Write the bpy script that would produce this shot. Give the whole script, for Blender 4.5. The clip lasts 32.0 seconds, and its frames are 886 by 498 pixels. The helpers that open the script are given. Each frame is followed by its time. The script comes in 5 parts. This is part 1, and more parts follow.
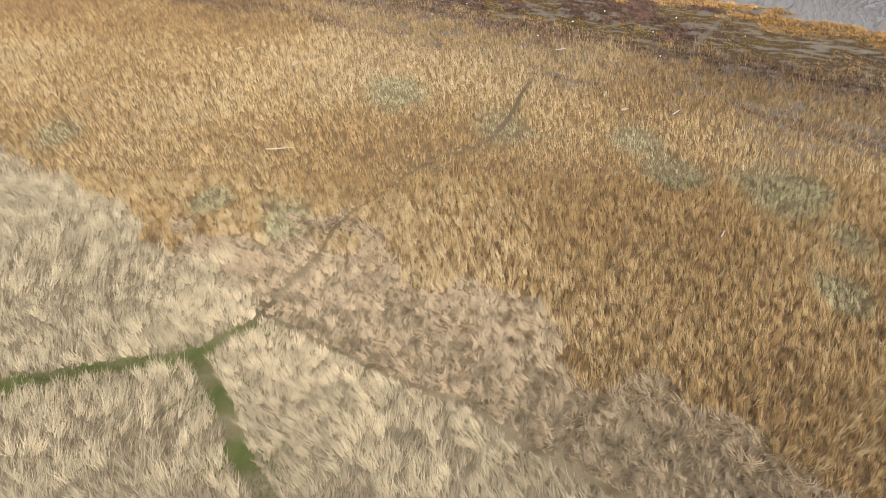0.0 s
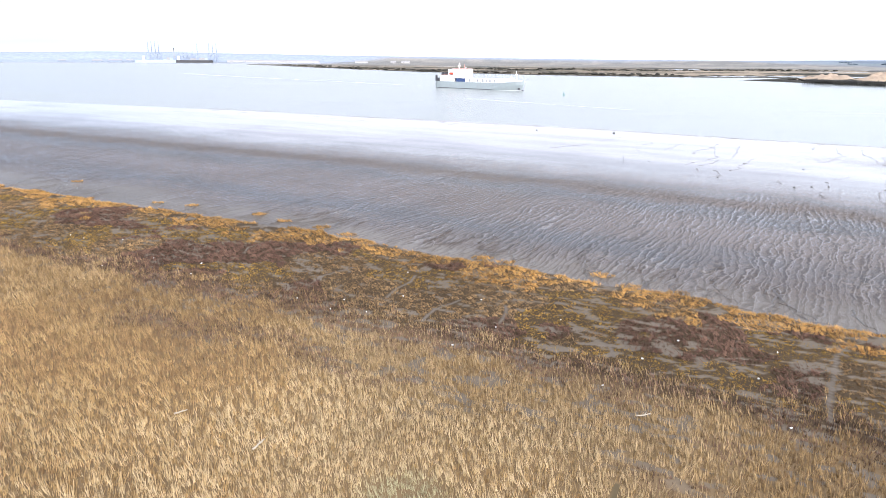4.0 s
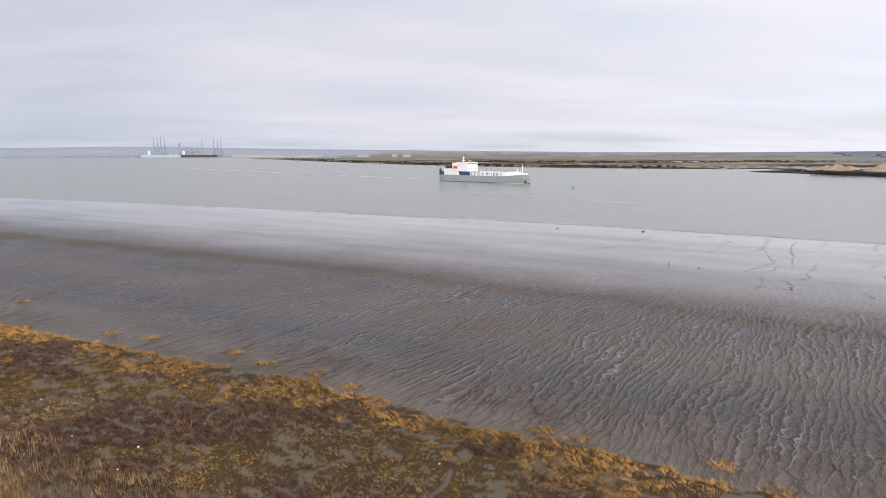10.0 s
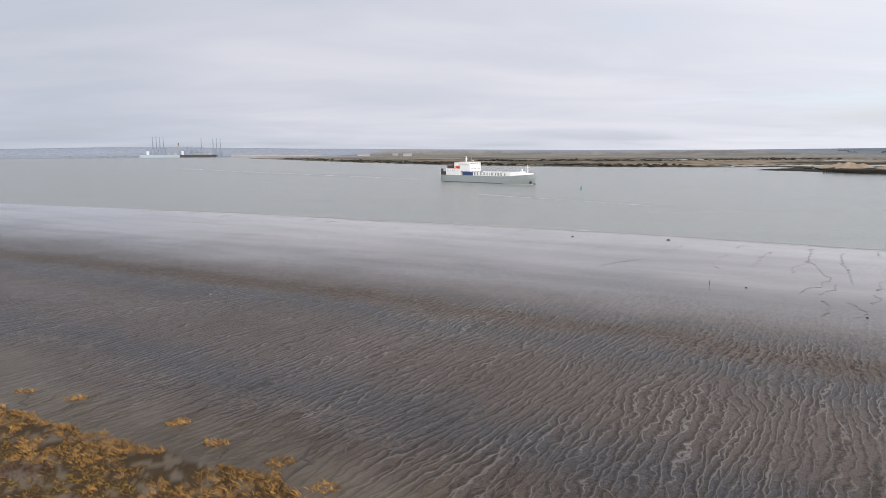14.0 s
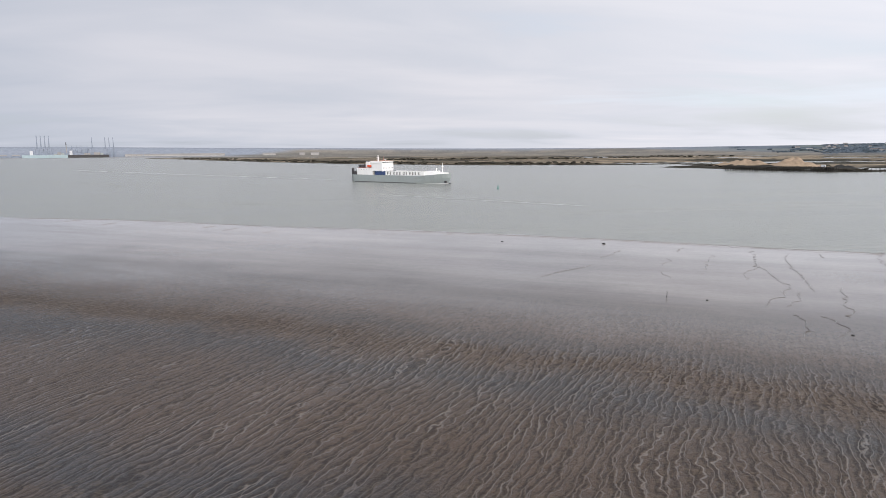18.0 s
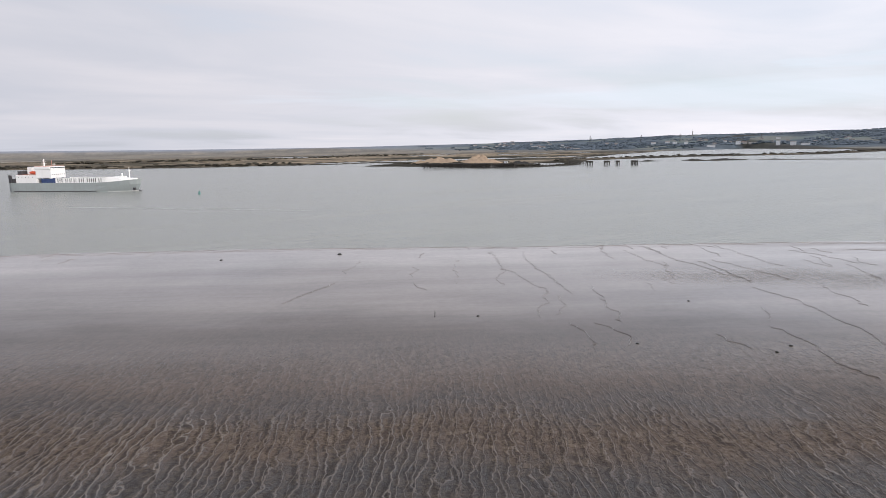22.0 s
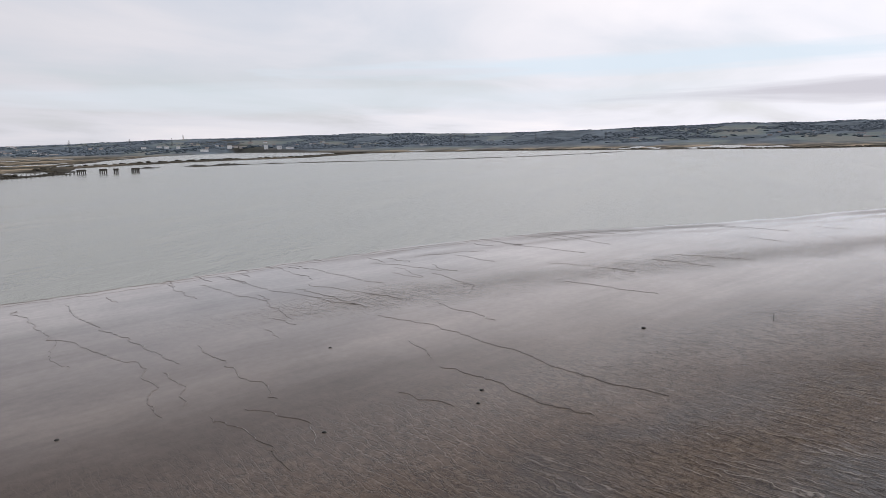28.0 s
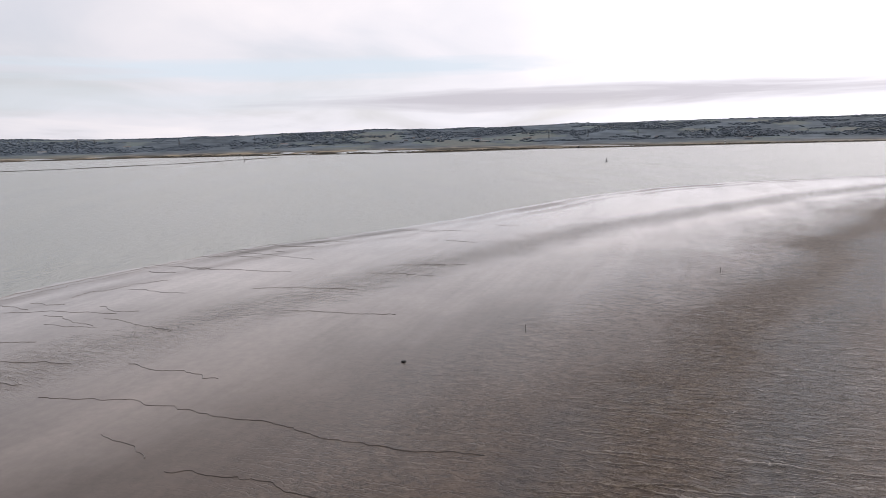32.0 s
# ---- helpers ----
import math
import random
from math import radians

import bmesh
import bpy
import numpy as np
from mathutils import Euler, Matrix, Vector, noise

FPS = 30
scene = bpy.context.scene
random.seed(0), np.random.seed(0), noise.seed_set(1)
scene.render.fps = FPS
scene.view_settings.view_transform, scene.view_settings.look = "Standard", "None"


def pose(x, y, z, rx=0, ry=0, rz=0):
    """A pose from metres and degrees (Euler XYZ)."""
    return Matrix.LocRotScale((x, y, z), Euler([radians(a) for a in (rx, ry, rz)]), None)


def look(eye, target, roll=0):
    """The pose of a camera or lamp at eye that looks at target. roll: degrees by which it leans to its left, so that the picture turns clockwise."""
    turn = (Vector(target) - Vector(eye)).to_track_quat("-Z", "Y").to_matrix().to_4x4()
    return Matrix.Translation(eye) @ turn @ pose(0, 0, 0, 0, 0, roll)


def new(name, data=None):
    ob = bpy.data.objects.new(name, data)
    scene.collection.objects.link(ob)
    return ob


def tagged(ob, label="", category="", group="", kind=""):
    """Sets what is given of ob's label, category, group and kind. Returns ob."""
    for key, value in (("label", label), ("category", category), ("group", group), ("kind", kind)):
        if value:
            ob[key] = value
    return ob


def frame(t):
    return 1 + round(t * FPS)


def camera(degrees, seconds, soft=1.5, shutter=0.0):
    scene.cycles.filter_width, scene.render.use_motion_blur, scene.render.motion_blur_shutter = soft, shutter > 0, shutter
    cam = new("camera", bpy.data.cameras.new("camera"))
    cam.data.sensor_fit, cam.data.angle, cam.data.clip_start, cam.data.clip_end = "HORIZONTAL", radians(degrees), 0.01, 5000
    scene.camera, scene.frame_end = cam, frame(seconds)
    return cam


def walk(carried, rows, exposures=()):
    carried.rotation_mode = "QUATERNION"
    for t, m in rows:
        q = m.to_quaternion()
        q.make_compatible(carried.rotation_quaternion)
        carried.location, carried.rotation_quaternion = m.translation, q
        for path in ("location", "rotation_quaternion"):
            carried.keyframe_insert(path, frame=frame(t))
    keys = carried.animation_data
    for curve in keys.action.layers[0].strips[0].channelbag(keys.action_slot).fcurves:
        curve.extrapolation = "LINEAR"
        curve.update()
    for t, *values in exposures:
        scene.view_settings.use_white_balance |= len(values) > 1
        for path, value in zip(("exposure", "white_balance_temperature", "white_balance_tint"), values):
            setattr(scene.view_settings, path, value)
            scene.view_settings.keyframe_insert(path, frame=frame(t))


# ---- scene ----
PATH = [
    (0.0, 10.87, -103.96, 38.71, -0.33, -35.12, 0.01),
    (0.5, 10.44, -99.36, 38.72, -0.30, -35.12, 0.02),
    (1.0, 9.98, -94.50, 38.73, -0.29, -35.03, 0.06),
    (1.5, 9.55, -89.51, 38.85, -0.30, -33.32, 0.00),
    (2.0, 9.02, -84.53, 38.94, -0.20, -31.03, -0.12),
    (2.5, 8.40, -79.55, 39.04, -0.08, -27.68, -0.25),
    (3.0, 7.72, -74.69, 39.05, 0.06, -23.60, -0.35),
    (3.5, 7.07, -69.71, 39.04, 0.14, -19.49, -0.40),
    (4.0, 6.45, -64.62, 39.05, 0.18, -15.40, -0.42),
    (4.5, 5.84, -59.73, 39.14, 0.22, -11.32, -0.44),
    (5.0, 5.23, -55.27, 39.18, 0.24, -9.02, -0.47),
    (5.5, 4.62, -51.23, 39.21, 0.24, -8.01, -0.49),
    (6.0, 4.01, -47.58, 39.21, 0.24, -7.83, -0.50),
    (6.5, 3.41, -44.29, 39.20, 0.25, -7.98, -0.50),
    (7.0, 2.81, -41.33, 39.18, 0.27, -8.00, -0.45),
    (7.5, 2.36, -38.63, 39.20, 0.20, -8.01, -0.39),
    (8.0, 1.92, -36.04, 39.22, 0.17, -8.01, -0.33),
    (8.5, 1.50, -33.47, 39.28, 0.16, -8.03, -0.26),
    (9.0, 1.16, -30.75, 39.33, 0.14, -8.04, -0.21),
    (9.5, 0.85, -27.77, 39.38, 0.13, -8.06, -0.14),
    (10.0, 0.60, -24.40, 39.46, 0.12, -8.03, -0.09),
    (10.5, 0.42, -20.82, 39.48, 0.08, -8.03, -0.02),
    (11.0, 0.26, -16.89, 39.46, 0.09, -8.01, 0.03),
    (11.5, 0.17, -12.76, 39.50, 0.07, -8.02, 0.06),
    (12.0, 0.14, -8.64, 39.62, 0.04, -8.04, 0.11),
    (12.5, 0.11, -4.41, 39.80, 0.03, -8.04, 0.12),
    (13.0, 0.00, -0.00, 40.00, 0.00, -8.07, 0.13),
    (13.5, -0.18, 4.55, 40.17, -0.01, -8.10, 0.17),
    (14.0, -0.38, 9.16, 40.37, 0.01, -8.14, 0.18),
    (14.5, -0.63, 13.66, 40.57, -0.02, -8.14, 0.23),
    (15.0, -0.91, 17.72, 40.59, -0.18, -8.15, 0.24),
    (15.5, -1.23, 21.48, 40.49, -0.33, -8.17, 0.21),
    (16.0, -1.61, 25.10, 40.32, -0.33, -8.18, 0.18),
    (16.5, -2.04, 28.71, 40.14, -0.04, -8.19, 0.15),
    (17.0, -2.54, 32.45, 40.02, 0.70, -8.18, 0.14),
    (17.5, -2.93, 36.41, 39.99, 4.10, -8.22, 0.24),
    (18.0, -3.47, 40.76, 40.04, 7.46, -8.27, 0.35),
    (18.5, -4.02, 45.37, 40.16, 10.66, -8.34, 0.41),
    (19.0, -4.51, 50.11, 40.28, 13.89, -8.39, 0.42),
    (19.5, -4.85, 54.79, 40.32, 17.17, -8.44, 0.45),
    (20.0, -4.92, 59.32, 40.26, 20.42, -8.48, 0.53),
    (20.5, -4.67, 63.82, 40.19, 23.46, -8.48, 0.62),
    (21.0, -4.19, 68.35, 40.13, 25.78, -8.48, 0.71),
    (21.5, -3.43, 72.84, 40.09, 28.52, -8.48, 0.82),
    (22.0, -2.43, 77.31, 40.06, 31.82, -8.52, 0.91),
    (22.5, -1.27, 81.80, 40.01, 35.20, -8.57, 0.99),
    (23.0, 0.10, 86.32, 39.97, 38.63, -8.61, 1.03),
    (23.5, 1.79, 90.71, 39.98, 41.98, -8.63, 1.05),
    (24.0, 3.69, 94.94, 39.99, 45.32, -8.67, 1.05),
    (24.5, 5.70, 99.06, 40.06, 48.36, -8.70, 1.02),
    (25.0, 7.66, 102.96, 40.19, 51.90, -8.68, 0.91),
    (25.5, 9.11, 106.62, 40.40, 55.04, -8.69, 0.74),
    (26.0, 9.65, 110.31, 40.81, 58.27, -8.72, 0.72),
    (26.5, 9.84, 113.93, 41.34, 61.58, -8.78, 0.80),
    (27.0, 10.24, 117.41, 41.88, 64.96, -8.83, 0.94),
    (27.5, 11.41, 120.66, 42.36, 68.41, -8.88, 1.06),
    (28.0, 13.92, 123.58, 42.69, 71.93, -8.91, 1.12),
    (28.5, 17.23, 126.44, 42.78, 75.46, -8.93, 1.17),
    (29.0, 20.91, 129.21, 42.69, 78.97, -8.93, 1.27),
    (29.5, 24.82, 131.80, 42.53, 82.32, -8.91, 1.39),
    (30.0, 28.83, 134.27, 42.37, 85.80, -8.90, 1.44),
    (30.5, 32.87, 136.64, 42.28, 89.33, -8.94, 1.44),
    (31.0, 36.79, 138.89, 42.21, 92.92, -8.97, 1.42),
    (31.5, 40.61, 140.84, 42.13, 96.56, -9.01, 1.37),
    (32.0, 44.42, 142.64, 42.02, 100.19, -9.02, 1.30),
]
FOV = 65.07
cam = camera(FOV, 32.0, soft=0.75)
walk(cam, [(t, pose(x, y, z, 90 + pitch, 0, -yaw) @ pose(0, 0, 0, 0, 0, -lean)) for t, x, y, z, yaw, pitch, lean in PATH],
     exposures=[(0.0, 1.1, 6500, 10), (1.0, 1.15, 6300, 10), (2.0, 1.25, 5900, 11), (4.0, 1.3, 6050, 13), (5.5, 0.95, 6300, 14), (7.0, 0.72, 6450, 16), (9.0, 0.44, 6650, 15), (12.0, 0.25, 6600, 13), (17.0, 0.2, 6650, 12), (23.0, 0.12, 6700, 14), (28.0, -0.06, 6800, 14), (32.0, -0.1, 6900, 16)])

# ---------------------------------------------------------------- world and sun
SUN_BEARING, SUN_HEIGHT = 165.0, 34.0
world = bpy.data.worlds.new("sky")
scene.world = world
world.use_nodes = True


class Net:
    """Short-hand for node trees."""

    def __init__(self, tree):
        self.tree = tree
        tree.nodes.clear()

    def add(self, kind, ins=None, **props):
        n = self.tree.nodes.new(kind)
        for k, v in props.items():
            setattr(n, k, v)
        for k, v in (ins or {}).items():
            s = n.inputs[k]
            if hasattr(v, "is_output"):
                self.tree.links.new(v, s)
            else:
                s.default_value = v
        return n

    def math(self, op, a, b=0.0, c=0.0, clamp=False):
        return self.add("ShaderNodeMath", {0: a, 1: b, 2: c}, operation=op, use_clamp=clamp).outputs[0]

    def noise(self, vec, scale, detail=3.0, rough=0.55, distortion=0.0):
        ins = {"Scale": scale, "Detail": detail, "Roughness": rough, "Distortion": distortion}
        if vec is not None:
            ins["Vector"] = vec
        return self.add("ShaderNodeTexNoise", ins).outputs["Fac"]

    def ramp(self, fac, stops):
        n = self.add("ShaderNodeValToRGB", {"Fac": fac})
        e = n.color_ramp.elements
        while len(e) < len(stops):
            e.new(0.5)
        for el, (p, c) in zip(e, stops):
            el.position = p
            el.color = (*c, 1) if isinstance(c, tuple) else (c, c, c, 1)
        return n.outputs["Color"]

    def mix(self, fac, a, b, mode="MIX"):
        n = self.add("ShaderNodeMix", {"Factor": fac}, data_type="RGBA", blend_type=mode)
        for i, v in ((6, a), (7, b)):
            if hasattr(v, "is_output"):
                self.tree.links.new(v, n.inputs[i])
            else:
                n.inputs[i].default_value = (*v, 1)
        return n.outputs[2]


def build_sky():
    w = Net(world.node_tree)
    sky = w.add("ShaderNodeTexSky", sky_type="NISHITA", sun_disc=False, sun_elevation=radians(SUN_HEIGHT),
                sun_rotation=radians(SUN_BEARING), air_density=1.0, dust_density=2.0)
    co = w.add("ShaderNodeTexCoord").outputs["Generated"]
    sep = w.add("ShaderNodeSeparateXYZ", {0: co})
    up = w.math("ADD", w.math("MAXIMUM", sep.outputs[2], 0.0), 0.11)
    flat = w.add("ShaderNodeCombineXYZ", {0: w.math("DIVIDE", sep.outputs[0], up), 1: w.math("DIVIDE", sep.outputs[1], up)}).outputs[0]
    turned = w.add("ShaderNodeMapping", {"Vector": flat, "Location": (3.1, 1.7, 0.0), "Rotation": (0, 0, radians(35)), "Scale": (0.6, 1.0, 1.0)}).outputs[0]
    big = w.noise(turned, 0.27, 4.0, 0.5, 0.4)
    fine = w.noise(turned, 0.95, 5.0, 0.55, 0.6)
    both = w.math("ADD", w.math("MULTIPLY", big, 0.74), w.math("MULTIPLY", fine, 0.26))
    cloud = w.ramp(both, [(0.34, (0.58, 0.635, 0.725)), (0.48, (0.70, 0.735, 0.81)), (0.62, (0.86, 0.86, 0.91))])
    sun_dir = (math.sin(radians(SUN_BEARING)), math.cos(radians(SUN_BEARING)), 0.35)
    toward = w.add("ShaderNodeVectorMath", {0: co, 1: sun_dir}, operation="DOT_PRODUCT").outputs["Value"]
    gain = w.math("ADD", w.math("MULTIPLY", w.math("MAXIMUM", toward, -0.9), 0.27), 1.0)
    aloft = w.add("ShaderNodeMapRange", {"Value": sep.outputs[2], "From Min": 0.2, "From Max": 0.5}).outputs[0]
    gain = w.math("ADD", gain, w.math("MULTIPLY", w.math("MULTIPLY", w.math("SUBTRACT", toward, 0.25), 0.6), aloft))
    gain = w.math("ADD", gain, w.math("MULTIPLY", w.math("MAXIMUM", w.math("SUBTRACT", toward, 0.55), 0.0), 1.2))
    gain = w.math("MULTIPLY", gain, w.math("SUBTRACT", 1.0, w.math("MULTIPLY", aloft, 0.32)))
    lit = w.mix(1.0, cloud, w.add("ShaderNodeCombineXYZ", {0: gain, 1: gain, 2: gain}).outputs[0], "MULTIPLY")
    blue = w.add("ShaderNodeVectorMath", {0: sky.outputs[0], "Scale": 0.16}, operation="SCALE").outputs[0]
    gap = w.math("MULTIPLY", w.ramp(both, [(0.34, 1.0), (0.47, 0.0)]), 0.32)
    total = w.mix(gap, lit, blue)
    # long thin cloud bars and paler blue gaps low in the south-east
    az = w.math("ARCTAN2", sep.outputs[0], sep.outputs[1])
    wave = w.noise(w.add("ShaderNodeMapping", {"Vector": co, "Scale": (1.0, 1.0, 14.0)}).outputs[0], 3.2, 5.0, 0.55, 0.4)

    def bar(mid, half, el, thick, slope):
        side = w.math("DIVIDE", w.math("SUBTRACT", az, radians(mid)), radians(half))
        lift = w.math("SUBTRACT", sep.outputs[2], w.math("ADD", math.sin(radians(el)), w.math("MULTIPLY", side, slope)))
        d2 = w.math("ADD", w.math("MULTIPLY", side, side), w.math("POWER", w.math("ABSOLUTE", w.math("DIVIDE", lift, thick)), 2.0))
        return w.add("ShaderNodeMapRange", {"Value": w.math("ADD", d2, w.math("MULTIPLY", w.math("SUBTRACT", wave, 0.5), 3.2)), "From Min": 1.25, "From Max": 0.1}).outputs[0]

    total = w.mix(w.math("MULTIPLY", bar(86, 24, 5.6, 0.016, 0.004), 0.75), total, (0.60, 0.74, 0.86))
    total = w.mix(w.math("MULTIPLY", bar(62, 40, 3.4, 0.020, -0.006), 0.45), total, (0.62, 0.73, 0.83))
    total = w.mix(w.math("MULTIPLY", bar(118, 30, 3.1, 0.017, 0.004), 0.80), total, (0.50, 0.51, 0.58))
    total = w.mix(w.math("MULTIPLY", bar(70, 9, 5.4, 0.006, 0.0), 0.5), total, (0.62, 0.64, 0.71))
    # the cover is thicker and bluer towards the north-west
    west = w.add("ShaderNodeMapRange", {"Value": az, "From Min": radians(-28), "From Max": radians(32)}).outputs[0]
    total = w.mix(1.0, total, w.mix(west, (0.765, 0.80, 0.845), (1.06, 1.055, 1.05)), "MULTIPLY")
    bg = w.add("ShaderNodeBackground", {"Color": total, "Strength": 1.12})
    out = w.add("ShaderNodeOutputWorld")
    w.tree.links.new(bg.outputs[0], out.inputs[0])


build_sky()
sun = new("sun", bpy.data.lights.new("sun", "SUN"))
sun.data.energy, sun.data.angle, sun.data.color = 2.0, radians(14), (1.0, 0.94, 0.86)
sun.matrix_world = look((0, 0, 0), (-math.sin(radians(SUN_BEARING)) * math.cos(radians(SUN_HEIGHT)),
                                    -math.cos(radians(SUN_BEARING)) * math.cos(radians(SUN_HEIGHT)), -math.sin(radians(SUN_HEIGHT))))


# ---------------------------------------------------------------- materials
def material(name):
    m = bpy.data.materials.new(name)
    m.use_nodes = True
    return m, Net(m.node_tree)


def finish(n, color, rough=0.7, metal=0.0, bump=None, strength=0.3, distance=0.05, spec=0.5, coat=None):
    ins = {"Base Color": color if hasattr(color, "is_output") else (*color, 1), "Roughness": rough, "Metallic": metal, "Specular IOR Level": spec}
    if bump is not None:
        ins["Normal"] = n.add("ShaderNodeBump", {"Height": bump, "Strength": strength, "Distance": distance}).outputs[0]
    if coat is not None:
        ins["Coat Weight"], ins["Coat Roughness"], ins["Coat IOR"] = coat, 0.08, 1.34
        if bump is not None:
            ins["Coat Normal"] = n.add("ShaderNodeBump", {"Height": bump, "Strength": strength, "Distance": distance * 0.8}).outputs[0]
    b = n.add("ShaderNodeBsdfPrincipled", ins)
    out = n.add("ShaderNodeOutputMaterial")
    n.tree.links.new(b.outputs[0], out.inputs[0])


def painted(name, color, rough=0.5, scale=0.4, wear=0.25, metal=0.0, dirt=(0.20, 0.15, 0.11)):
    """Paint or plain stuff with streaks and stains at two scales."""
    m, n = material(name)
    co = n.add("ShaderNodeTexCoord").outputs["Object"]
    a = n.noise(co, scale, 4)
    stretched = n.add("ShaderNodeMapping", {"Vector": co, "Scale": (1.0, 1.0, 0.15)}).outputs[0]
    b = n.noise(stretched, scale * 6, 3)
    own = n.add("ShaderNodeObjectInfo").outputs["Random"]
    fac = n.math("MULTIPLY", n.ramp(n.math("ADD", n.math("MULTIPLY", a, 0.5), n.math("MULTIPLY", b, 0.5)), [(0.45, 0.0), (0.75, 1.0)]), wear)
    col = n.mix(fac, color, dirt)
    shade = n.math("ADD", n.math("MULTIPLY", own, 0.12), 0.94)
    col = n.mix(1.0, col, n.add("ShaderNodeCombineXYZ", {0: shade, 1: shade, 2: shade}).outputs[0], "MULTIPLY")
    finish(n, col, n.math("ADD", n.math("MULTIPLY", a, 0.2), rough - 0.1), metal, b, 0.15, 0.02)
    return m


def coloured(name, grain=6.0, rough=0.85, bump=0.4, spec=0.2):
    """Plants and far land: the colour stands in the mesh, broken up by grain."""
    m, n = material(name)
    co = n.add("ShaderNodeTexCoord").outputs["Object"]
    att = n.add("ShaderNodeAttribute", attribute_name="col").outputs["Color"]
    isl = n.add("ShaderNodeNewGeometry").outputs["Random Per Island"]
    k = n.math("ADD", n.math("MULTIPLY", isl, 0.24), n.math("ADD", n.math("MULTIPLY", n.noise(co, grain, 3), 0.4), 0.68))
    col = n.mix(1.0, att, n.add("ShaderNodeCombineXYZ", {0: k, 1: k, 2: k}).outputs[0], "MULTIPLY")
    finish(n, col, rough, 0.0, None, spec=spec)
    return m


def ground_material():
    m, n = material("tidal_mud_and_marsh_soil")
    co = n.add("ShaderNodeTexCoord").outputs["Object"]
    att = n.add("ShaderNodeAttribute", attribute_name="col").outputs["Color"]
    wet = n.add("ShaderNodeAttribute", attribute_name="wet").outputs["Fac"]
    rip = n.add("ShaderNodeAttribute", attribute_name="rip").outputs["Fac"]
    crust = n.add("ShaderNodeAttribute", attribute_name="crust").outputs["Fac"]
    flat = n.add("ShaderNodeAttribute", attribute_name="flat").outputs["Fac"]
    along = n.add("ShaderNodeMapping", {"Vector": co, "Rotation": (0, 0, radians(30))}).outputs[0]
    side = n.add("ShaderNodeSeparateXYZ", {0: along}).outputs[0]

    def shifted(seed, stretch):
        return n.add("ShaderNodeMapping", {"Vector": along, "Location": (seed, seed * 2.0, 0.0), "Scale": (1.0, stretch, 1.0)}).outputs[0]

    def runnels(spacing, seed, wide):
        """Meandering trickles side by side: wet floors painted pale with sky sheen, the shaded bank beside each painted
        dark.
        """
        here = shifted(seed, 0.5)
        bend = n.math("MULTIPLY", n.noise(here, 0.11, 3.0, 0.62), 5.5)
        kink = n.math("MULTIPLY", n.noise(shifted(seed, 0.8), 0.55, 2.0), 1.5)
        slow = n.math("MULTIPLY", n.noise(here, 0.018, 2.0), 26.0)
        across = n.math("ADD", side, n.math("ADD", bend, n.math("ADD", kink, slow)))
        gate = n.noise(shifted(seed + 40.0, 0.3), 0.22, 3.0, 0.65)
        w = n.math("MULTIPLY", n.math("SUBTRACT", gate, 0.34), wide)
        floor = n.add("ShaderNodeMapRange", {"Value": n.math("SUBTRACT", w, n.math("PINGPONG", across, spacing * 0.5)), "From Min": -0.06, "From Max": 0.03}).outputs[0]
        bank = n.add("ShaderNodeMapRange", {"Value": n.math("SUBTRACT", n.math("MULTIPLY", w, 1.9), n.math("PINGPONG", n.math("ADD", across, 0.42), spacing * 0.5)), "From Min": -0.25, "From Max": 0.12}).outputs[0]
        return floor, bank

    floor_a, shade_a = runnels(1.5, 3.0, 0.36)
    floor_b, shade_b = runnels(2.9, 17.0, 0.46)
    floor = n.math("MAXIMUM", floor_a, n.math("MULTIPLY", floor_b, 0.8))
    clear = n.ramp(n.noise(shifted(51.0, 0.4), 0.06, 3.0), [(0.36, 0.25), (0.62, 1.0)])
    floor = n.math("MULTIPLY", floor, clear)
    bank = n.math("MULTIPLY", n.math("MAXIMUM", shade_a, shade_b), n.math("SUBTRACT", 1.0, floor))
    # smear of long bands that follow the tide line, at two widths
    tide = n.add("ShaderNodeMapping", {"Vector": along, "Scale": (0.05, 0.42, 1.0)}).outputs[0]
    band = n.noise(tide, 1.0, 4.0, 0.6, 0.5)
    wide_band = n.noise(tide, 0.16, 3.0, 0.55, 0.3)
    grit = n.noise(along, 2.1, 4.0, 0.7)
    fleck = n.noise(shifted(7.0, 0.7), 0.8, 5.0, 0.72)
    veins = n.add("ShaderNodeAttribute", attribute_name="veins").outputs["Fac"]
    web = n.noise(shifted(29.0, 0.45), 0.55, 4.0, 0.65, 0.5)
    web = n.ramp(n.math("ABSOLUTE", n.math("SUBTRACT", web, 0.5)), [(0.0, 1.0), (0.028, 0.0)])
    lumps = n.noise(co, 0.5, 5.0, 0.6)
    broad = n.noise(co, 0.045, 3.0)
    k = n.math("ADD", n.math("MULTIPLY", broad, 0.5), n.math("ADD", n.math("MULTIPLY", lumps, 0.5), 0.5))
    streaks = n.math("ADD", n.math("MULTIPLY", n.math("SUBTRACT", band, 0.5), 0.35), n.math("MULTIPLY", n.math("SUBTRACT", wide_band, 0.5), 0.8))
    k = n.math("MULTIPLY", k, n.math("ADD", 1.0, n.math("MULTIPLY", streaks, flat)))
    col = n.mix(1.0, att, n.add("ShaderNodeCombineXYZ", {0: k, 1: k, 2: k}).outputs[0], "MULTIPLY")
    # shade painted into the mud along one side of each runnel
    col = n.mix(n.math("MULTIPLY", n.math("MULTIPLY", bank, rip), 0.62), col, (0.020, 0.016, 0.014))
    speck = n.math("MULTIPLY", n.ramp(n.math("ADD", n.math("MULTIPLY", grit, 0.45), n.math("MULTIPLY", fleck, 0.55)), [(0.47, 0.0), (0.60, 1.0)]), crust)
